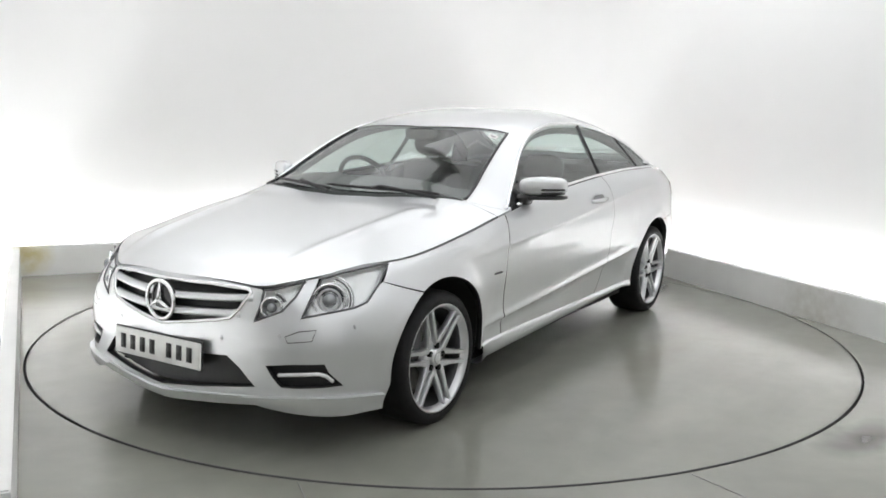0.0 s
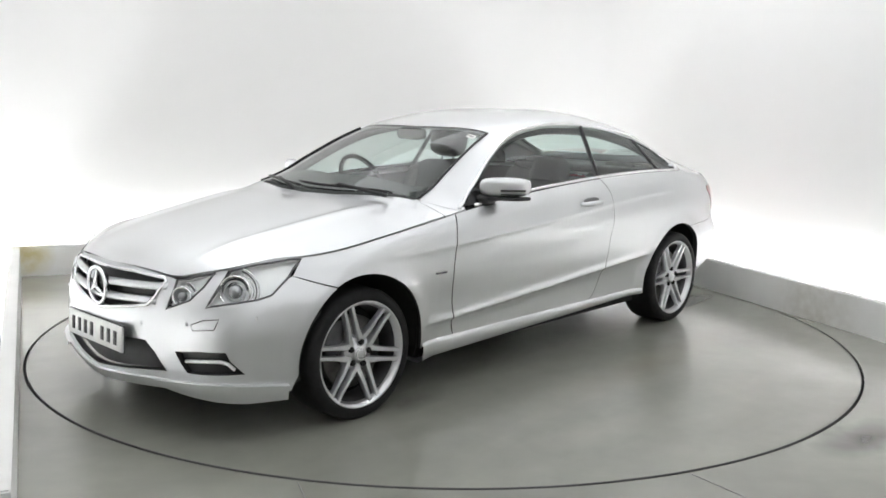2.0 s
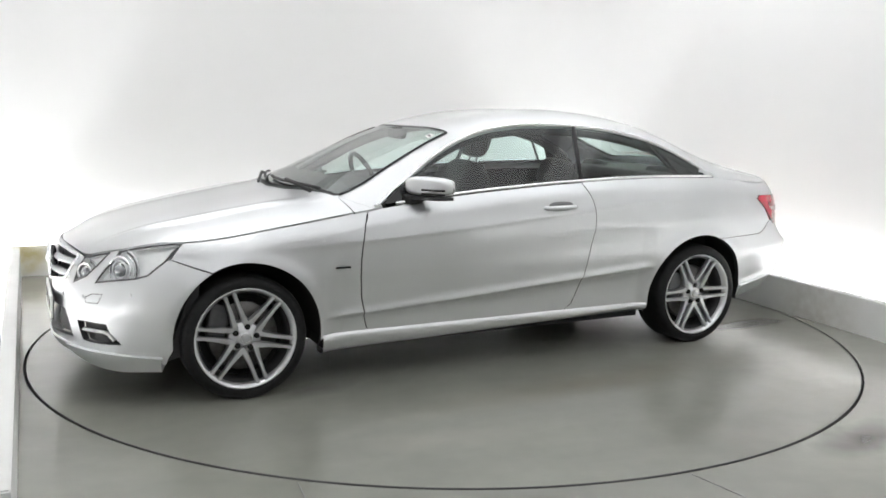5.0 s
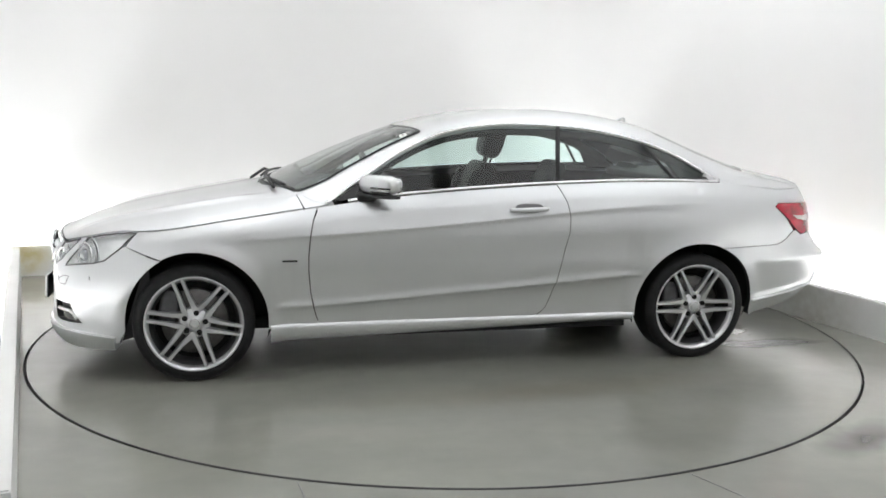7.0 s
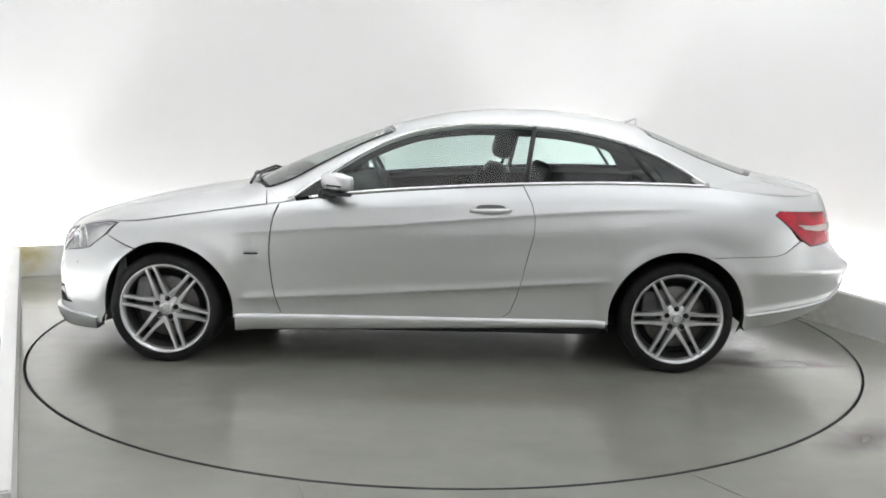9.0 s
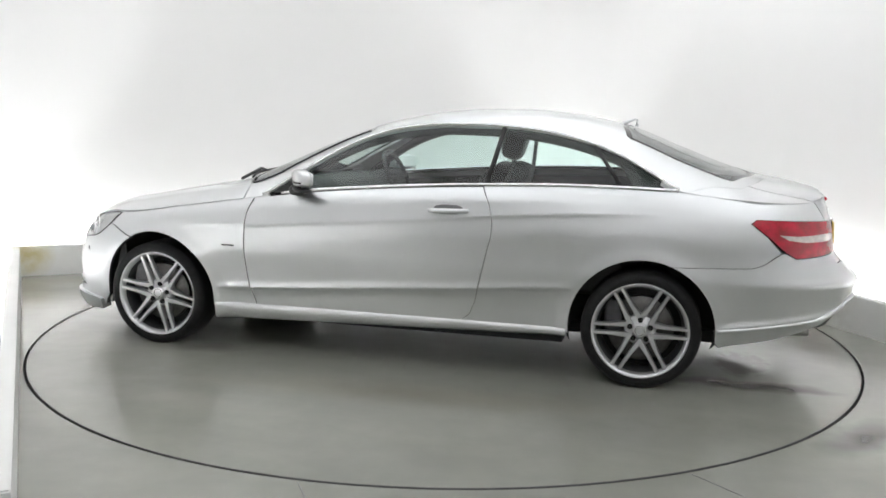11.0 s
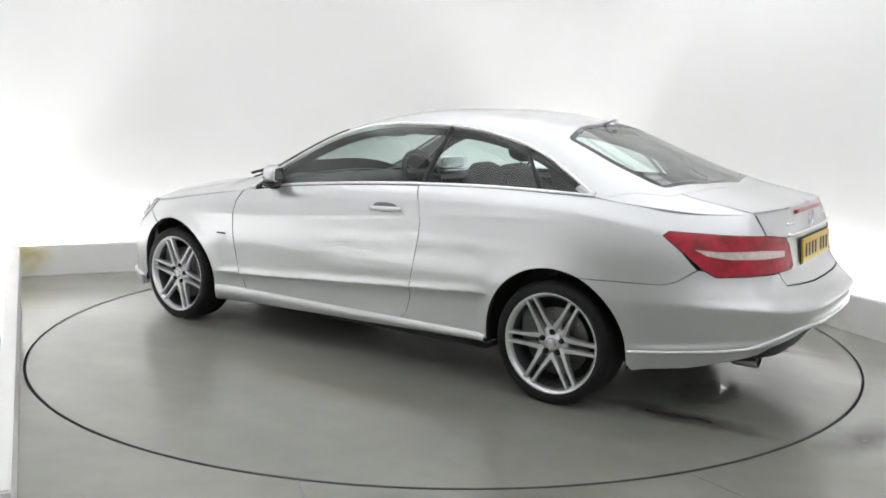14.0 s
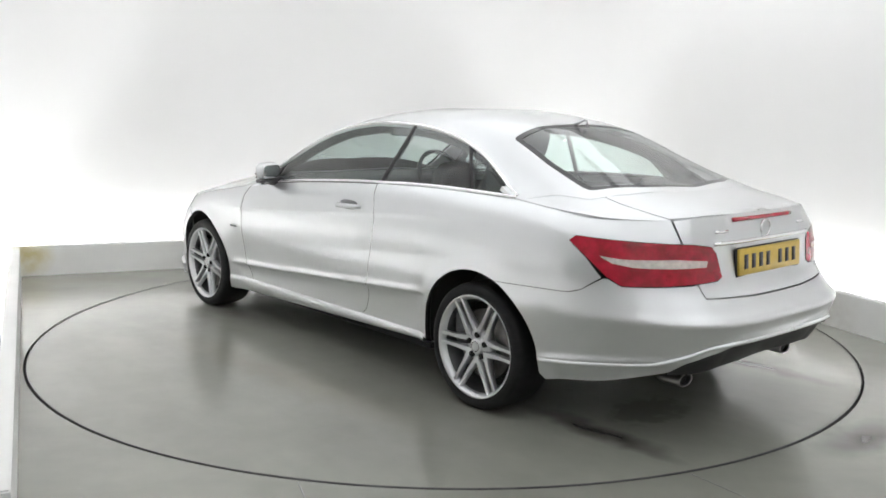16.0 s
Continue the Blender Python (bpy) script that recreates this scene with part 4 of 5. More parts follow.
    part("brake_light", tube(bl, 0.011, 8, flat=0.9), RED, part_lid, "thin red high brake light")
    hb = [tuple(girth(a_of(0.858, y=y, tail=True), 0.858) * np.array([1, math.copysign(1, y), 1]) + np.array([-0.006, 0, 0])) for y in np.linspace(-0.39, 0.39, 21)]
    part("chrome_strip", tube(hb, 0.010, 8, flat=0.9), CHROME, part_lid)
    # tail lamps
    tl = [T(0.409, 0.847), T(0.500, 0.860), T(0.600, 0.866), X(-2.049, 0.875), X(-1.907, 0.881), X(-1.885, 0.862), X(-1.971, 0.798), X(-2.056, 0.724), X(-2.109, 0.693), T(0.589, 0.699), T(0.389, 0.709), T(0.361, 0.723), T(0.384, 0.818)]
    bar = [X(-2.018, 0.809), X(-2.102, 0.801), T(0.574, 0.804), T(0.439, 0.793), T(0.447, 0.768), T(0.578, 0.767), X(-2.142, 0.770), X(-2.067, 0.783)]
    for s in (1, -1):
        fl = (lambda t: t) if s == 1 else flip_y
        lamp = part("tail_light", fl(panel(girth, dense(tl, 0.02), res=0.010, thick=0.03, lift=0.004)), RED, CAR, "red wraparound tail light with pale bar")
        part("indicator_strip", fl(panel(girth, dense(bar, 0.02), res=0.008, thick=0.004, lift=0.0075)), LAMPCLEAR, lamp, "pale clear lamp strip")
        edge = [tuple(girth(a, z)) for a, z in dense(tl, 0.02)]
        part("seal", fl(tube(edge, 0.004, 6, closed=True)), GLOSSB, lamp)
        for z in (0.725, 0.742, 0.825, 0.840):
            rib = [tuple(girth(a_of(z, y=y, tail=True), z)) for y in np.linspace(0.40, 0.62, 8)]
            part("rib", fl(tube(rib, 0.0055, 6)), RED, lamp)
    # rear bumper
    half = [(A_TAIL, 0.629), T(0.2, 0.631), T(0.484, 0.643), T(0.494, 0.696), T(0.589, 0.694), X(-2.109, 0.688), X(-2.060, 0.716), X(-2.037, 0.716), X(-1.958, 0.661), X(-1.90, 0.643), X(-1.60, 0.637)]
    half += arch(-WHEEL_X, 113, 187, 24) + [X(-1.767, 0.225), X(-2.0, 0.262), T(0.666, 0.308), T(0.602, 0.342), T(0.575, 0.385), T(0.50, 0.420), T(0.387, 0.442), T(0.2, 0.445), (A_TAIL, 0.447)]
    rb = part("rear_bumper", panel(girth, dense(mirrored(half), 0.03), res=0.013, thick=0.03), PAINT, CAR)
    # raised crease low on the bumper, rising over the diffuser
    cr = [X(-1.755, 0.318), X(-1.90, 0.332), X(-2.05, 0.350), T(0.666, 0.375), T(0.60, 0.404), T(0.50, 0.447), T(0.387, 0.466), T(0.2, 0.470), (A_TAIL, 0.471)]
    k = np.linspace(0, len(cr) - 1, 60)
    aa, zz = (np.interp(k, range(len(cr)), [c[i] for c in cr]) for i in (0, 1))
    both("crease", tube([tuple(girth(a, z)) for a, z in zip(aa, zz)], 0.010, 8), PAINT, rb)
    df = mirrored([(A_TAIL, 0.445), T(0.2, 0.443), T(0.387, 0.440), T(0.50, 0.418), T(0.575, 0.383), T(0.602, 0.340), T(0.60, 0.318), T(0.5, 0.318), T(0.3, 0.335), (A_TAIL, 0.340)])
    part("diffuser", panel(girth, dense(df, 0.03), res=0.015, thick=0.05, lift=-0.008), BLACK, rb, "black lower rear diffuser")
    for s in (1, -1):
        v, f, sm = revolve([(0.030, 0.0), (0.033, -0.003), (0.036, 0.0), (0.037, 0.10), (0.030, 0.12)], 28)
        M = Matrix.Translation((-2.232, s * 0.425, 0.262)) @ Matrix.Rotation(radians(-90), 4, "Z") @ Matrix.Diagonal((1.4, 1, 0.8, 1))
        ex = part("exhaust_tip", ([tuple(M @ Vector(p)) for p in v], f, sm), STEEL, CAR, "oval dull steel exhaust tip")
        # Black disc closes the tip; the bore's shade is in its colour.
        v, f, sm = revolve([(0.0, 0.02), (0.0305, 0.02)], 24)
        part("bore", ([tuple(M @ Vector(p)) for p in v], f, sm), LINER, ex)
    return ds


def build_plates():
    def plate(name, x, y0, z0, z1, w, tilt, material, sgn, label):
        p = part(name, box_bm((-0.006, -w / 2, -(z1 - z0) / 2), (0.006, w / 2, (z1 - z0) / 2), 0.004), material, CAR, label)
        p.matrix_local = Matrix.Translation((x, y0, (z0 + z1) / 2)) @ Matrix.Rotation(radians(tilt), 4, "Y")
        sharp(p)
        for k, gap in enumerate((0, 1, 2, 3, 4.7, 5.7, 6.7)):
            y = sgn * (-0.205 + gap * 0.0605)
            part("bar", box_bm((sgn * 0.0062 - 0.0008, y - 0.016, -0.031), (sgn * 0.0062 + 0.0008, y + 0.016, 0.031)), INK, p, "plain dark bar")
        part("edge", box_bm((-0.0075 * sgn - 0.003, -w / 2 - 0.006, -(z1 - z0) / 2 - 0.006), (-0.0075 * sgn + 0.003, w / 2 + 0.006, (z1 - z0) / 2 + 0.006), 0.002), BLACK, p)
    plate("front_plate", 2.196, -0.02, 0.335, 0.447, 0.52, -3, WHITEP, 1, "white plate with plain dark bars")
    plate("rear_plate", -2.345, 0.0, 0.716, 0.830, 0.52, 4, YELLOW, -1, "yellow plate with plain dark bars")


def build_glass(doors):
    def S(x, z):
        return np.stack([x, glass_y(x, z), z + 0 * x], -1)
    top = lambda x: float(z_rail(x)) - 0.006
    low = lambda x: float(z_belt(x)) + 0.012
    b0, b1 = -0.542, -0.598
    dg = [(x, low(x)) for x in np.linspace(0.66, b0, 24)] + [(x, top(x)) for x in np.linspace(b1, 0.655, 40)]
    qg = [(x, low(x)) for x in np.linspace(b0 - 0.022, -1.235, 16)] + [(x, top(x)) for x in np.linspace(-1.085, b1 - 0.022, 20)]
    tg = [(x, low(x)) for x in np.linspace(-1.26, -1.50, 8)] + [(x, top(x)) for x in np.linspace(-1.505, -1.11, 14)]
    for s, dr in zip((1, -1), doors):
        fl = (lambda t: t) if s == 1 else flip_y
        for nm, q, parent in (("door_window", dg, dr), ("quarter_window", qg, CAR), ("rear_corner_window", tg, CAR)):
            w = part(nm, fl(panel(S, dense(q, 0.03), res=0.025, thick=0.0, lift=0.0, centre=(0, 0, 0.8))), PANE, parent, "tinted side window glass")
        # dark seals between and round the panes
        def seal(pts, r, mt, nm, par, off=0.0, flat=1.0):
            P = [(x, float(glass_y(x, z)) + off, z) for x, z in pts]
            return part(nm, fl(tube(P, r, 8, flat=flat, up=(0, 1, 0))), mt, par)
        seal([(b0 - 0.011, low(b0) - 0.01), (b1 - 0.011, top(b1))], 0.014, BLACK, "window_post", CAR, -0.004)
        seal([(-1.247, low(-1.24)), (-1.097, top(-1.09))], 0.010, BLACK, "window_post", CAR, -0.004)
        arc = [(x, float(z_rail(x)) - 0.004) for x in np.linspace(0.705, -1.54, 90)]
        seal(arc, 0.012, GLOSSB, "window_seal", CAR, -0.010)
        chrome = [(x, float(z_rail(x)) + 0.006) for x in np.linspace(0.715, -1.535, 90)]
        seal(chrome, 0.0085, CHROME, "window_trim", CAR, 0.004)
        beltc = [(x, float(z_belt(x)) + 0.006) for x in np.linspace(0.60, -1.532, 70)]
        seal(beltc, 0.010, CHROME, "waist_trim", CAR, 0.010)
        sail = [(0.70, low(0.70) - 0.004), (0.52, low(0.52)), (0.47, top(0.47) - 0.02), (0.55, top(0.55)), (0.66, top(0.66))]
        part("mirror_sail", fl(panel(S, dense(sail, 0.02), res=0.015, thick=0.01, lift=0.003, centre=(0, 0, 0.8))), GLOSSB, dr)
        # door mirror, its outer end swept back
        SLANT = Matrix(((1, -0.62, 0), (0, 1, 0), (0, 0, 1)))
        mr = part("door_mirror", fl(blob((0.447, 0.897, 1.005), (0.050, 0.102, 0.049), 0.6, 0.6, 28, 18, SLANT)), PAINT, CAR, "silver door mirror with chrome slots")
        part("mirror_foot", fl(join(blob((0.455, 0.885, 0.947), (0.048, 0.112, 0.010), 0.3, 0.4, m=SLANT), blob((0.50, 0.80, 0.935), (0.055, 0.05, 0.03), 0.6, 0.6))), BLACK, mr)
        for z, w in ((0.990, 0.009), (0.970, 0.006)):
            part("indicator_slot", fl(tube([(0.449 + 0.050 * math.cos(k) ** 0.6 - 0.0632 * math.sin(k) ** 0.6, 0.897 + 0.102 * math.sin(k) ** 0.6, z) for k in np.linspace(0.02, 1.35, 12)], w * 0.6, 6)), GLOSSB, mr)
        part("mirror_glass", fl(blob((0.401, 0.897, 1.004), (0.009, 0.088, 0.040), 0.4, 0.5, m=SLANT)), CHROME, mr)
        # handle
        yh = side_y(-0.37, 0.862)
        hd = part("door_handle", fl(tube([(-0.265, yh - 0.004, 0.866), (-0.29, yh + 0.018, 0.866), (-0.37, yh + 0.026, 0.868), (-0.45, yh + 0.018, 0.870), (-0.475, yh - 0.004, 0.870)], [0.010, 0.013, 0.014, 0.013, 0.010], 10, flat=1.0)), PAINT, dr, "silver door handle with chrome edge")
        # Grey bulge behind the handle stands in for the shaded recess.
        part("handle_cup_shade", fl(blob((-0.37, yh - 0.001, 0.872), (0.080, 0.006, 0.028), 0.7, 0.8)), CUP_SHADE_M, dr)
        # wing badge
        yw = side_y(0.90, 0.70)
        part("badge", fl(box_bm_tri((0.865, yw + 0.002, 0.613), (0.94, yw + 0.006, 0.621))), GLOSSB, CAR)


def box_bm_tri(lo, hi):
    v = [(x, y, z) for x in (lo[0], hi[0]) for y in (lo[1], hi[1]) for z in (lo[2], hi[2])]
    f = [(0, 1, 3, 2), (4, 6, 7, 5), (0, 4, 5, 1), (2, 3, 7, 6), (0, 2, 6, 4), (1, 5, 7, 3)]
    return v, f, [False] * 6


def build_inside():
    # dark inner shell behind the panels
    sh = belt(1.60, -1.95, 50, -0.03) + [X(-1.95, 0.25), X(1.6, 0.25)]
    holes = [dense(arch(wx, 200, -20, 40, ARCH_R + 0.01) + [X(wx + ARCH_R, 0.20), X(wx - ARCH_R, 0.20)], 0.03) for wx in (WHEEL_X, -WHEEL_X)]
    both("inner_panel", panel(girth, dense(sh, 0.04), holes, res=0.03, thick=0, lift=-0.035), TRIM_IN, CAR)
    part("floor_pan", join(box_bm_tri((-1.75, -0.55, 0.20), (1.95, 0.60, 0.26)), box_bm_tri((-2.25, -0.5, 0.30), (-1.75, 0.5, 0.34)), box_bm_tri((-0.98, -0.80, 0.19), (0.98, 0.80, 0.25))), LINER, CAR)
    part("bulkhead", box_bm_tri((0.80, -0.70, 0.25), (0.95, 0.70, 0.86)), LINER, CAR)
    part("boot_wall", box_bm_tri((-1.62, -0.66, 0.25), (-1.50, 0.66, 0.90)), LINER, CAR)
    hl = [(0.15, 0), (0.12, 0.45), (0.02, 0.55)] + [(x, float(rail_y(x)) - 0.05) for x in (-0.15, -0.45, -0.75, -1.0)] + [(-1.22, 0.5), (-1.20, 0.0)]
    hl = hl + [(x, -y) for x, y in reversed(hl[1:-1])]
    part("headliner", panel(cap, dense(hl, 0.05), res=0.05, thick=0, lift=-0.025, centre=(0, 0, 0.7)), mat("grey_headliner", (0.045, 0.045, 0.046), 0.9, var=0.05), CAR)
    for wx in (WHEEL_X, -WHEEL_X):
        v, f, sm = revolve([(ARCH_R + 0.012, 0.855), (ARCH_R + 0.012, 0.56), (0.02, 0.54)], 40, a0=-6, a1=186)
        pts = [(wx + p[0] * (0.93 if wx > 0 and p[0] > 0 else 1.0), p[1], p[2] + WHEEL_Z) for p in v]
        pts = [(x, min(y, side_y(x, max(z, 0.22)) - 0.014) if y > 0.7 else y, z) for x, y, z in pts]
        both("wheel_arch_liner", (pts, f, sm), LINER, CAR)
    # cabin
    dash = join(blob((0.55, 0, 0.86), (0.26, 0.70, 0.10), 0.5, 0.35), blob((0.40, -0.37, 0.93), (0.10, 0.17, 0.045), 0.6, 0.6), blob((0.40, 0, 0.72), (0.10, 0.14, 0.22), 0.4, 0.4))
    part("dashboard", dash, TRIM_IN, CAR)
    part("parcel_shelf", blob((-1.62, 0, 0.985), (0.28, 0.58, 0.03), 0.3, 0.4), TRIM_IN, CAR)
    # the driver's seat stands forward and high, the passenger's back and low
    for y, dx, dz, lean in ((0.36, -0.06, -0.12, -22), (-0.39, 0.095, -0.03, -17)):
        m = Matrix.Rotation(radians(lean), 4, "Y")
        seat = part("front_seat", join(blob((-0.12 + dx, y, 0.50 + dz), (0.27, 0.24, 0.10), 0.4, 0.5), blob((-0.46 + dx, y, 0.78 + dz), (0.085, 0.235, 0.31), 0.45, 0.5, m=m),
                                       blob((-0.30 + dx, y + 0.20, 0.56 + dz), (0.20, 0.05, 0.10), 0.5, 0.6), blob((-0.30 + dx, y - 0.20, 0.56 + dz), (0.20, 0.05, 0.10), 0.5, 0.6),
                                       blob((-0.45 + dx, y + 0.19, 0.80 + dz), (0.11, 0.05, 0.24), 0.5, 0.6, m=m), blob((-0.45 + dx, y - 0.19, 0.80 + dz), (0.11, 0.05, 0.24), 0.5, 0.6, m=m)), LEATHER, CAR, "black leather front seat")
        up = 0.0 if y > 0 else 0.085
        part("headrest", join(blob((-0.595 + dx, y, 1.135 + dz + up), (0.062 + up * 0.12, 0.135, 0.090 + up * 0.35), 0.6, 0.55, m=m), tube([(-0.56 + dx, y - 0.05, 1.03 + dz), (-0.585 + dx, y - 0.05, 1.10 + dz)], 0.007), tube([(-0.56 + dx, y + 0.05, 1.03 + dz), (-0.585 + dx, y + 0.05, 1.10 + dz)], 0.007)), LEATHER, seat)
    m = Matrix.Rotation(radians(-20), 4, "Y")
    for y in (0.36, -0.36):
        bench = part("rear_seat", join(blob((-1.10, y, 0.52), (0.24, 0.26, 0.12), 0.4, 0.5), blob((-1.36, y, 0.74), (0.08, 0.26, 0.26), 0.45, 0.5, m=Matrix.Rotation(radians(-24), 4, "Y"))), LEATHER, CAR, "black leather rear seat")
        part("rear_headrest", blob((-1.47, y, 1.0), (0.05, 0.12, 0.045), 0.6, 0.6, m=m), LEATHER, bench)
    # dark linings along the roof rails and behind the rear corner windows
    for fl in ((lambda t: t), flip_y):
        lining = [(x, float(rail_y(x)) - 0.045, float(z_rail(x)) - 0.022) for x in np.linspace(0.66, -1.44, 60)]
        part("roof_rail_lining", fl(tube(lining, [0.020 + 0.016 * min(1, k / 20) for k in range(60)], 10)), TRIM_IN, CAR)
        inset = lambda x, z: np.stack([x, glass_y(x, z) - 0.030, z + 0 * x], -1)
        post = [(x, float(z_belt(x)) - 0.02) for x in np.linspace(-1.33, -1.53, 8)] + [(x, float(z_rail(x)) - 0.008) for x in np.linspace(-1.50, -1.20, 12)]
        part("rear_post_lining", fl(panel(inset, dense(post, 0.03), res=0.02, thick=0.02, centre=(0, 0, 0.8))), TRIM_IN, CAR)
        pillar = [(x, float(rail_y(x)) - 0.030, float(z_rail(x)) - 0.018) for x in np.linspace(0.70, 0.10, 24)]
        part("front_post_lining", fl(tube(pillar, 0.024, 10)), TRIM_IN, CAR)
        gasket = [(float(x), float(y)) for x, y in zip(np.linspace(0.845, 0.175, 40), np.linspace(0.664, 0.533, 40))]
        part("screen_gasket", fl(tube([tuple(cap(np.array(x), np.array(y)) + np.array([0, 0, 0.002])) for x, y in gasket], 0.0075, 6)), GLOSSB, CAR)
    m = Matrix.Translation((0.30, -0.37, 0.93)) @ Matrix.Rotation(radians(-65), 4, "Y")
    rim = [tuple(m @ Vector((0.185 * math.cos(t), 0.185 * math.sin(t), 0))) for t in np.linspace(0, 2 * math.pi, 40, endpoint=False)]
    sw = part("steering_wheel", tube(rim, 0.015, 8, closed=True, up=tuple(m.to_3x3() @ Vector((0, 0, 1)))), LEATHER, CAR)
    part("boss", join(blob(m @ Vector((0, 0, -0.02)), (0.05, 0.075, 0.06), 0.6, 0.6), *[tube([tuple(m @ Vector((0, 0, -0.01))), tuple(m @ Vector((0.18 * math.cos(radians(a)), 0.18 * math.sin(radians(a)), 0)))], 0.014) for a in (90, -90, 180)]), TRIM_IN, sw)
    part("interior_mirror", join(blob((0.24, 0, 1.245), (0.02, 0.115, 0.035), 0.5, 0.5), tube([(0.24, 0, 1.25), (0.255, 0, 1.262)], 0.010)), GLOSSB, CAR)
    # door cards rise to the waist inside the glass
    part("centre_console", blob((-0.05, 0, 0.45), (0.45, 0.11, 0.16), 0.3, 0.4), TRIM_IN, CAR)


def build_wheels():
    hub = new("wheel")
    hub.parent = CAR
    tyre = [(0.225, 0.02), (0.240, 0.045), (0.262, 0.052), (0.285, 0.046), (0.297, 0.034), (0.302, 0.015), (0.303, -0.06), (0.302, -0.15), (0.296, -0.172), (0.262, -0.185), (0.225, -0.165)]
    part("tyre", revolve(tyre, 72), RUBBER, hub)
    rim = [(0.226, -0.17), (0.214, -0.15), (0.205, -0.06), (0.212, -0.005), (0.222, 0.016), (0.228, 0.034), (0.2385, 0.045), (0.2445, 0.048), (0.247, 0.043), (0.240, 0.030)]
    rm = part("rim", revolve(rim[4:], 72), ALLOY, hub, "silver alloy wheel with six paired spokes")
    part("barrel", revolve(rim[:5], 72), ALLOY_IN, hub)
    part("brake_disc", revolve([(0.07, -0.03), (0.165, -0.03), (0.168, -0.034), (0.168, -0.055), (0.07, -0.055)], 48), IRON, hub)
    part("caliper", blob((0.135, -0.03, 0.06), (0.05, 0.03, 0.085), 0.4, 0.5), ALLOY_IN, hub)
    # Plain black disc added behind the brake to keep the spoke gaps dark.
    part("backing", revolve([(0.0, -0.075), (0.205, -0.075)], 48), LINER, hub)
    for k in range(6):
        for s in (-1, 1):
            a = radians(60 * k)
            P = []
            for i, (r, off, y, hw, hh) in enumerate(((0.040, 0.033, 0.020, 0.0165, 0.016), (0.075, 0.028, 0.026, 0.0155, 0.016), (0.13, 0.0235, 0.032, 0.0115, 0.014), (0.19, 0.0225, 0.036, 0.0095, 0.012), (0.2325, 0.0225, 0.040, 0.0105, 0.011))):
                q = []
                for dx, dy in ((-0.7, 1), (0.7, 1), (1, 0.45), (1, -1), (-1, -1), (-1, 0.45)):
                    lx, lz = r, s * off + dx * hw
                    q.append((lx * math.cos(a) - lz * math.sin(a), y + (dy - 1) * hh, lx * math.sin(a) + lz * math.cos(a)))
                P.append(q)
            v = [p for q in P for p in q]
            f = [(i * 6 + j, i * 6 + (j + 1) % 6, (i + 1) * 6 + (j + 1) % 6, (i + 1) * 6 + j) for i in range(4) for j in range(6)] + [tuple(range(6))[::-1], tuple(range(24, 30))]
            bm = bmesh.new()
            vs = [bm.verts.new(p) for p in v]
            for q in f:
                bm.faces.new([vs[i] for i in q])
            bmesh.ops.recalc_face_normals(bm, faces=bm.faces)
            sharp(part("spoke", bm, ALLOY, hub), 30)
    part("hub", revolve([(0.0, 0.030), (0.034, 0.030), (0.038, 0.027), (0.040, 0.016), (0.066, 0.014), (0.080, 0.006), (0.080, -0.03)], 48), ALLOY, hub)
    part("cap", revolve([(0.0, 0.0335), (0.024, 0.033), (0.031, 0.029)], 32), ALLOY, hub)
    part("cap_ring", revolve([(0.022, 0.0335), (0.024, 0.0345), (0.026, 0.0335)], 32), CHROME, hub)
    for k in range(5):
        t = radians(90 + 72 * k)
        # Black caps proud of the hub; shade of the bolt holes is their colour.
        v, f, sm = revolve([(0.0, 0.0285), (0.0135, 0.0285), (0.0135, 0.010)], 14)
        part("lug_hole_shade", ([(p[0] + 0.054 * math.cos(t), p[1], p[2] + 0.054 * math.sin(t)) for p in v], f, sm), LINER, hub)
    hub.matrix_local = Matrix.Translation((WHEEL_X, 0.822, WHEEL_Z)) @ Matrix.Rotation(radians(-11), 4, "Y")
    for x, y, rz, ry in ((-WHEEL_X, 0.832, 0, 0), (WHEEL_X, -0.822, 180, 20), (-WHEEL_X, -0.832, 180, 35)):
        copy_thing(hub, Matrix.Translation((x, y, WHEEL_Z)) @ Matrix.Rotation(radians(rz), 4, "Z") @ Matrix.Rotation(radians(ry), 4, "Y"))


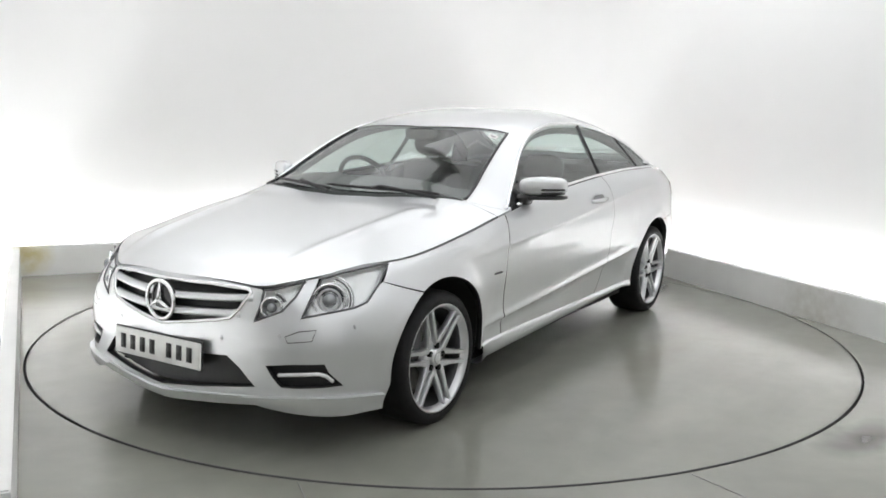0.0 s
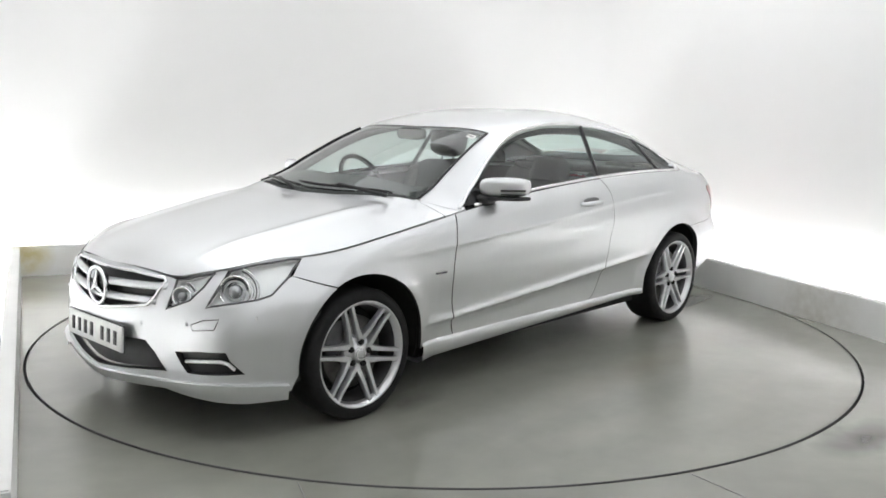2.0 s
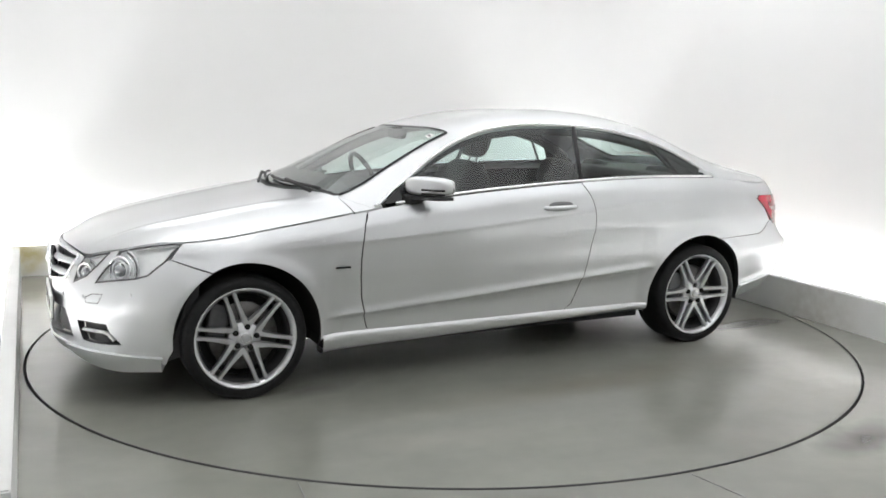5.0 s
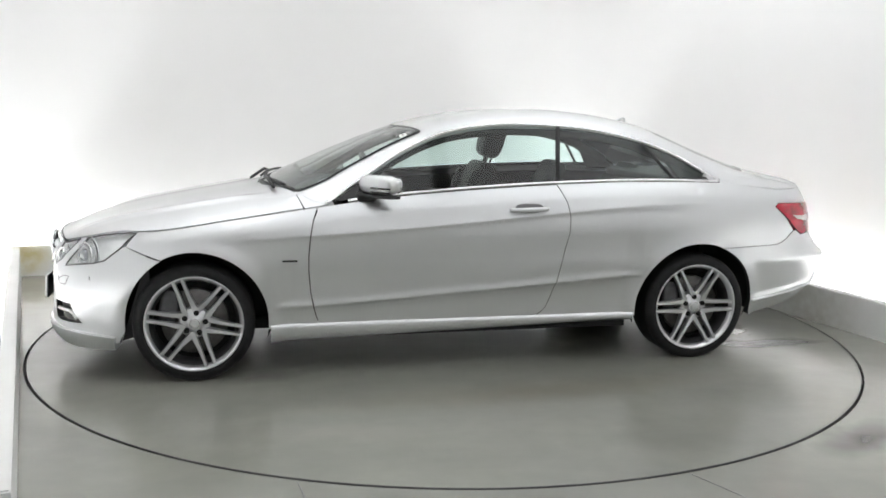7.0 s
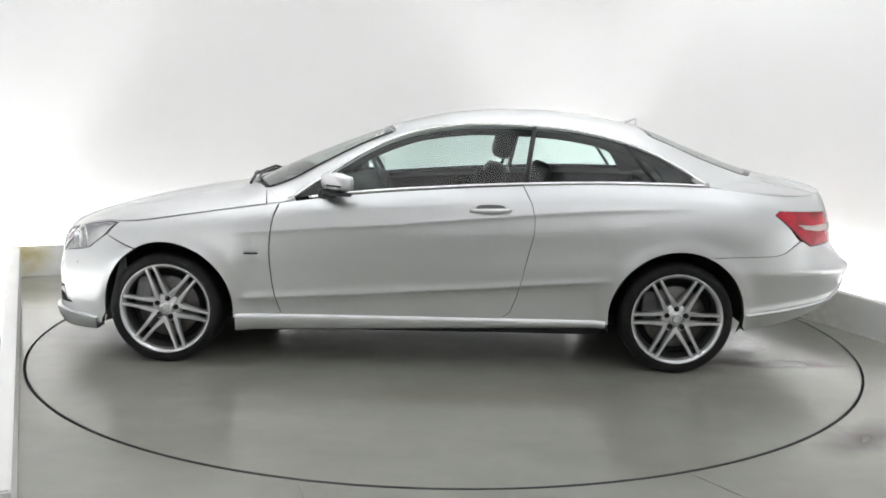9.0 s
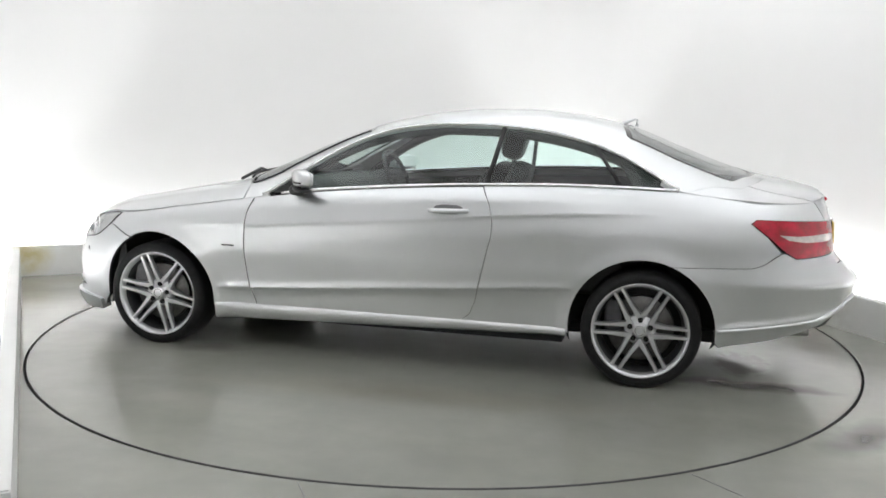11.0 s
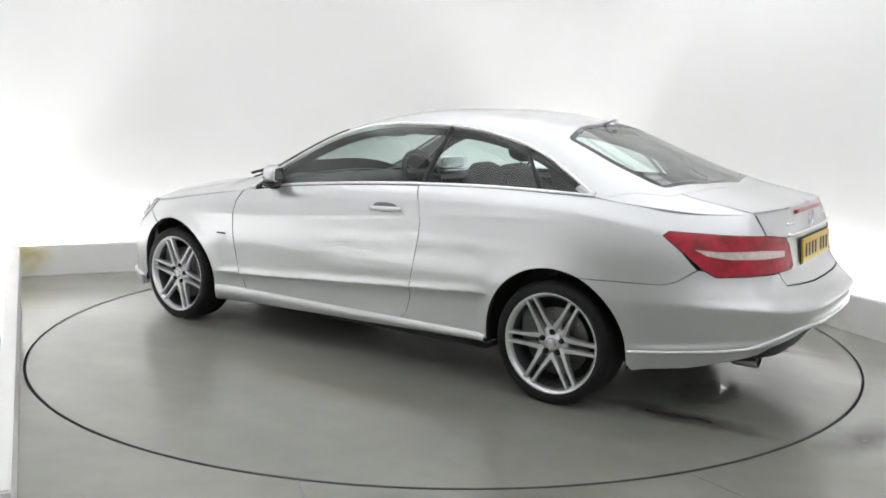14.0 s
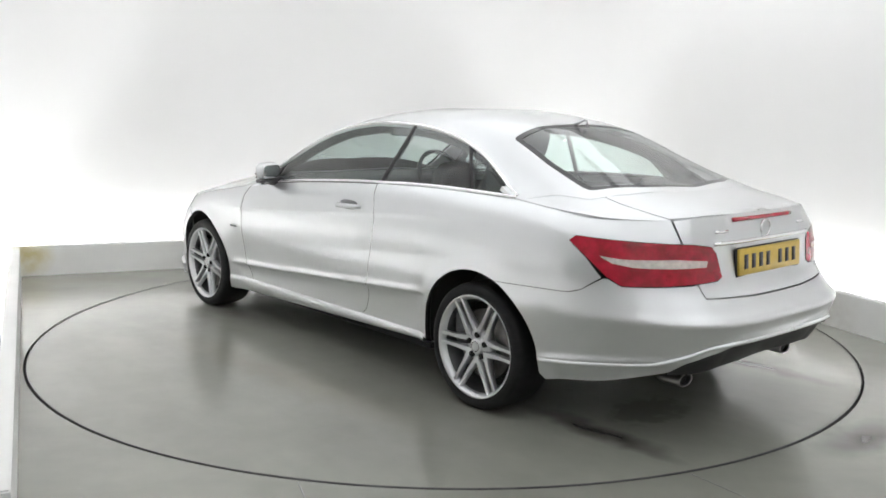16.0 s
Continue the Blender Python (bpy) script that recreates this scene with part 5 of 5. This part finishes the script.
def build_small():
    # wipers
    for y0, y1 in ((0.55, -0.10), (-0.05, -0.52)):
        P = []
        for k in np.linspace(0, 1, 14):
            y = y0 + (y1 - y0) * k
            x = 1.035 - 0.30 * (y / 0.66) ** 2 * 0.55 - 0.012 - 0.035 * k
            p = cap(np.array(x), np.array(y))
            P.append((float(p[0]), float(p[1]), float(p[2]) + 0.012))
        w = part("wiper", tube(P, 0.008, 6), BLACK, CAR, "black windscreen wiper")
        part("arm", tube([(P[0][0] + 0.06, P[0][1] + 0.02, P[0][2] - 0.01), (P[6][0] + 0.02, P[6][1], P[6][2] + 0.016), P[7]], 0.009, 6), BLACK, w)
    # paper sticker inside the windscreen's upper corner
    st = [(0.235, 0.455), (0.235, 0.510), (0.275, 0.515), (0.275, 0.460)]
    sk = part("sticker", panel(cap, dense(st, 0.01), res=0.008, thick=0, lift=-0.001, centre=(0, 0, 0.7)), WHITEP, CAR, "small white paper sticker")
    part("print", panel(cap, dense([(0.250, 0.468), (0.250, 0.500), (0.262, 0.502), (0.262, 0.470)], 0.01), res=0.006, thick=0, lift=0.0005, centre=(0, 0, 0.7)), LAMPDARK, sk, "plain grey bar")
    # roof aerial
    f = [(-1.19, 0, 1.322), (-1.225, 0, 1.334), (-1.265, 0, 1.352), (-1.278, 0, 1.346), (-1.276, 0, 1.310)]
    part("aerial_fin", tube(f, [0.010, 0.009, 0.006, 0.007, 0.011], 8), PAINT, CAR, "small roof aerial fin")
    # parking sensors
    for a, z in (Y(0.306, 0.473), Y(0.553, 0.500), X(1.883, 0.533)):
        for s in (1, -1):
            p = girth(a, z)
            part("parking_sensor", blob((p[0], s * p[1], p[2]), (0.004, 0.010, 0.010), 1, 1, 14, 8), ALLOY, CAR)
    # headlight washer flaps
    for s in (1, -1):
        ring = [girth(a, z) for a, z in dense([Y(0.574, 0.499), Y(0.621, 0.521), Y(0.679, 0.528), Y(0.670, 0.485), Y(0.585, 0.475)], 0.02)]
        part("washer_flap", tube([(p[0], s * p[1], p[2]) for p in ring], 0.0022, 5, closed=True), LAMPDARK, CAR, "thin outline of washer flap")
    # rear badges as plain bars
    for y0, y1 in ((0.37, 0.29), (-0.30, -0.37)):
        P = [girth(a_of(0.905, y=abs(y), tail=True), 0.905) for y in np.linspace(y0, y1, 5)]
        part("rear_badge", tube([(q[0] - 0.003, math.copysign(q[1], y0), q[2]) for q in P], 0.007, 6), CHROME, CAR, "plain chrome badge bar")
    p = girth(a_of(0.90, y=0.0, tail=True), 0.90)
    ring = [(p[0] - 0.006, 0.038 * math.cos(t), 0.900 + 0.038 * math.sin(t)) for t in np.linspace(0, 2 * math.pi, 32, endpoint=False)]
    part("rear_emblem", tube(ring, 0.005, 6, closed=True, up=(1, 0, 0)), CHROME, CAR, "chrome ring emblem")


DOORS = build_body()
build_plates()
build_glass(DOORS)
build_inside()
build_wheels()
build_small()


# ---- what moves ----
def motions():
    turn = [(0.0, 238.05), (0.25, 237.35), (0.5, 236.25), (1.0, 233.42)]
    turn += [(t, 240.16 - 6.74 * t - 0.0034 * t * t) for t in np.arange(1.5, 16.01, 0.5)]
    walk(TABLE, [(t, pose(0, 0, 0, 0, 0, a)) for t, a in turn])
    walk(CAR, [(t, pose(0, 0, 0, 0, 0, a) @ pose(CAR_X, CAR_Y, 0)) for t, a in turn])


motions()
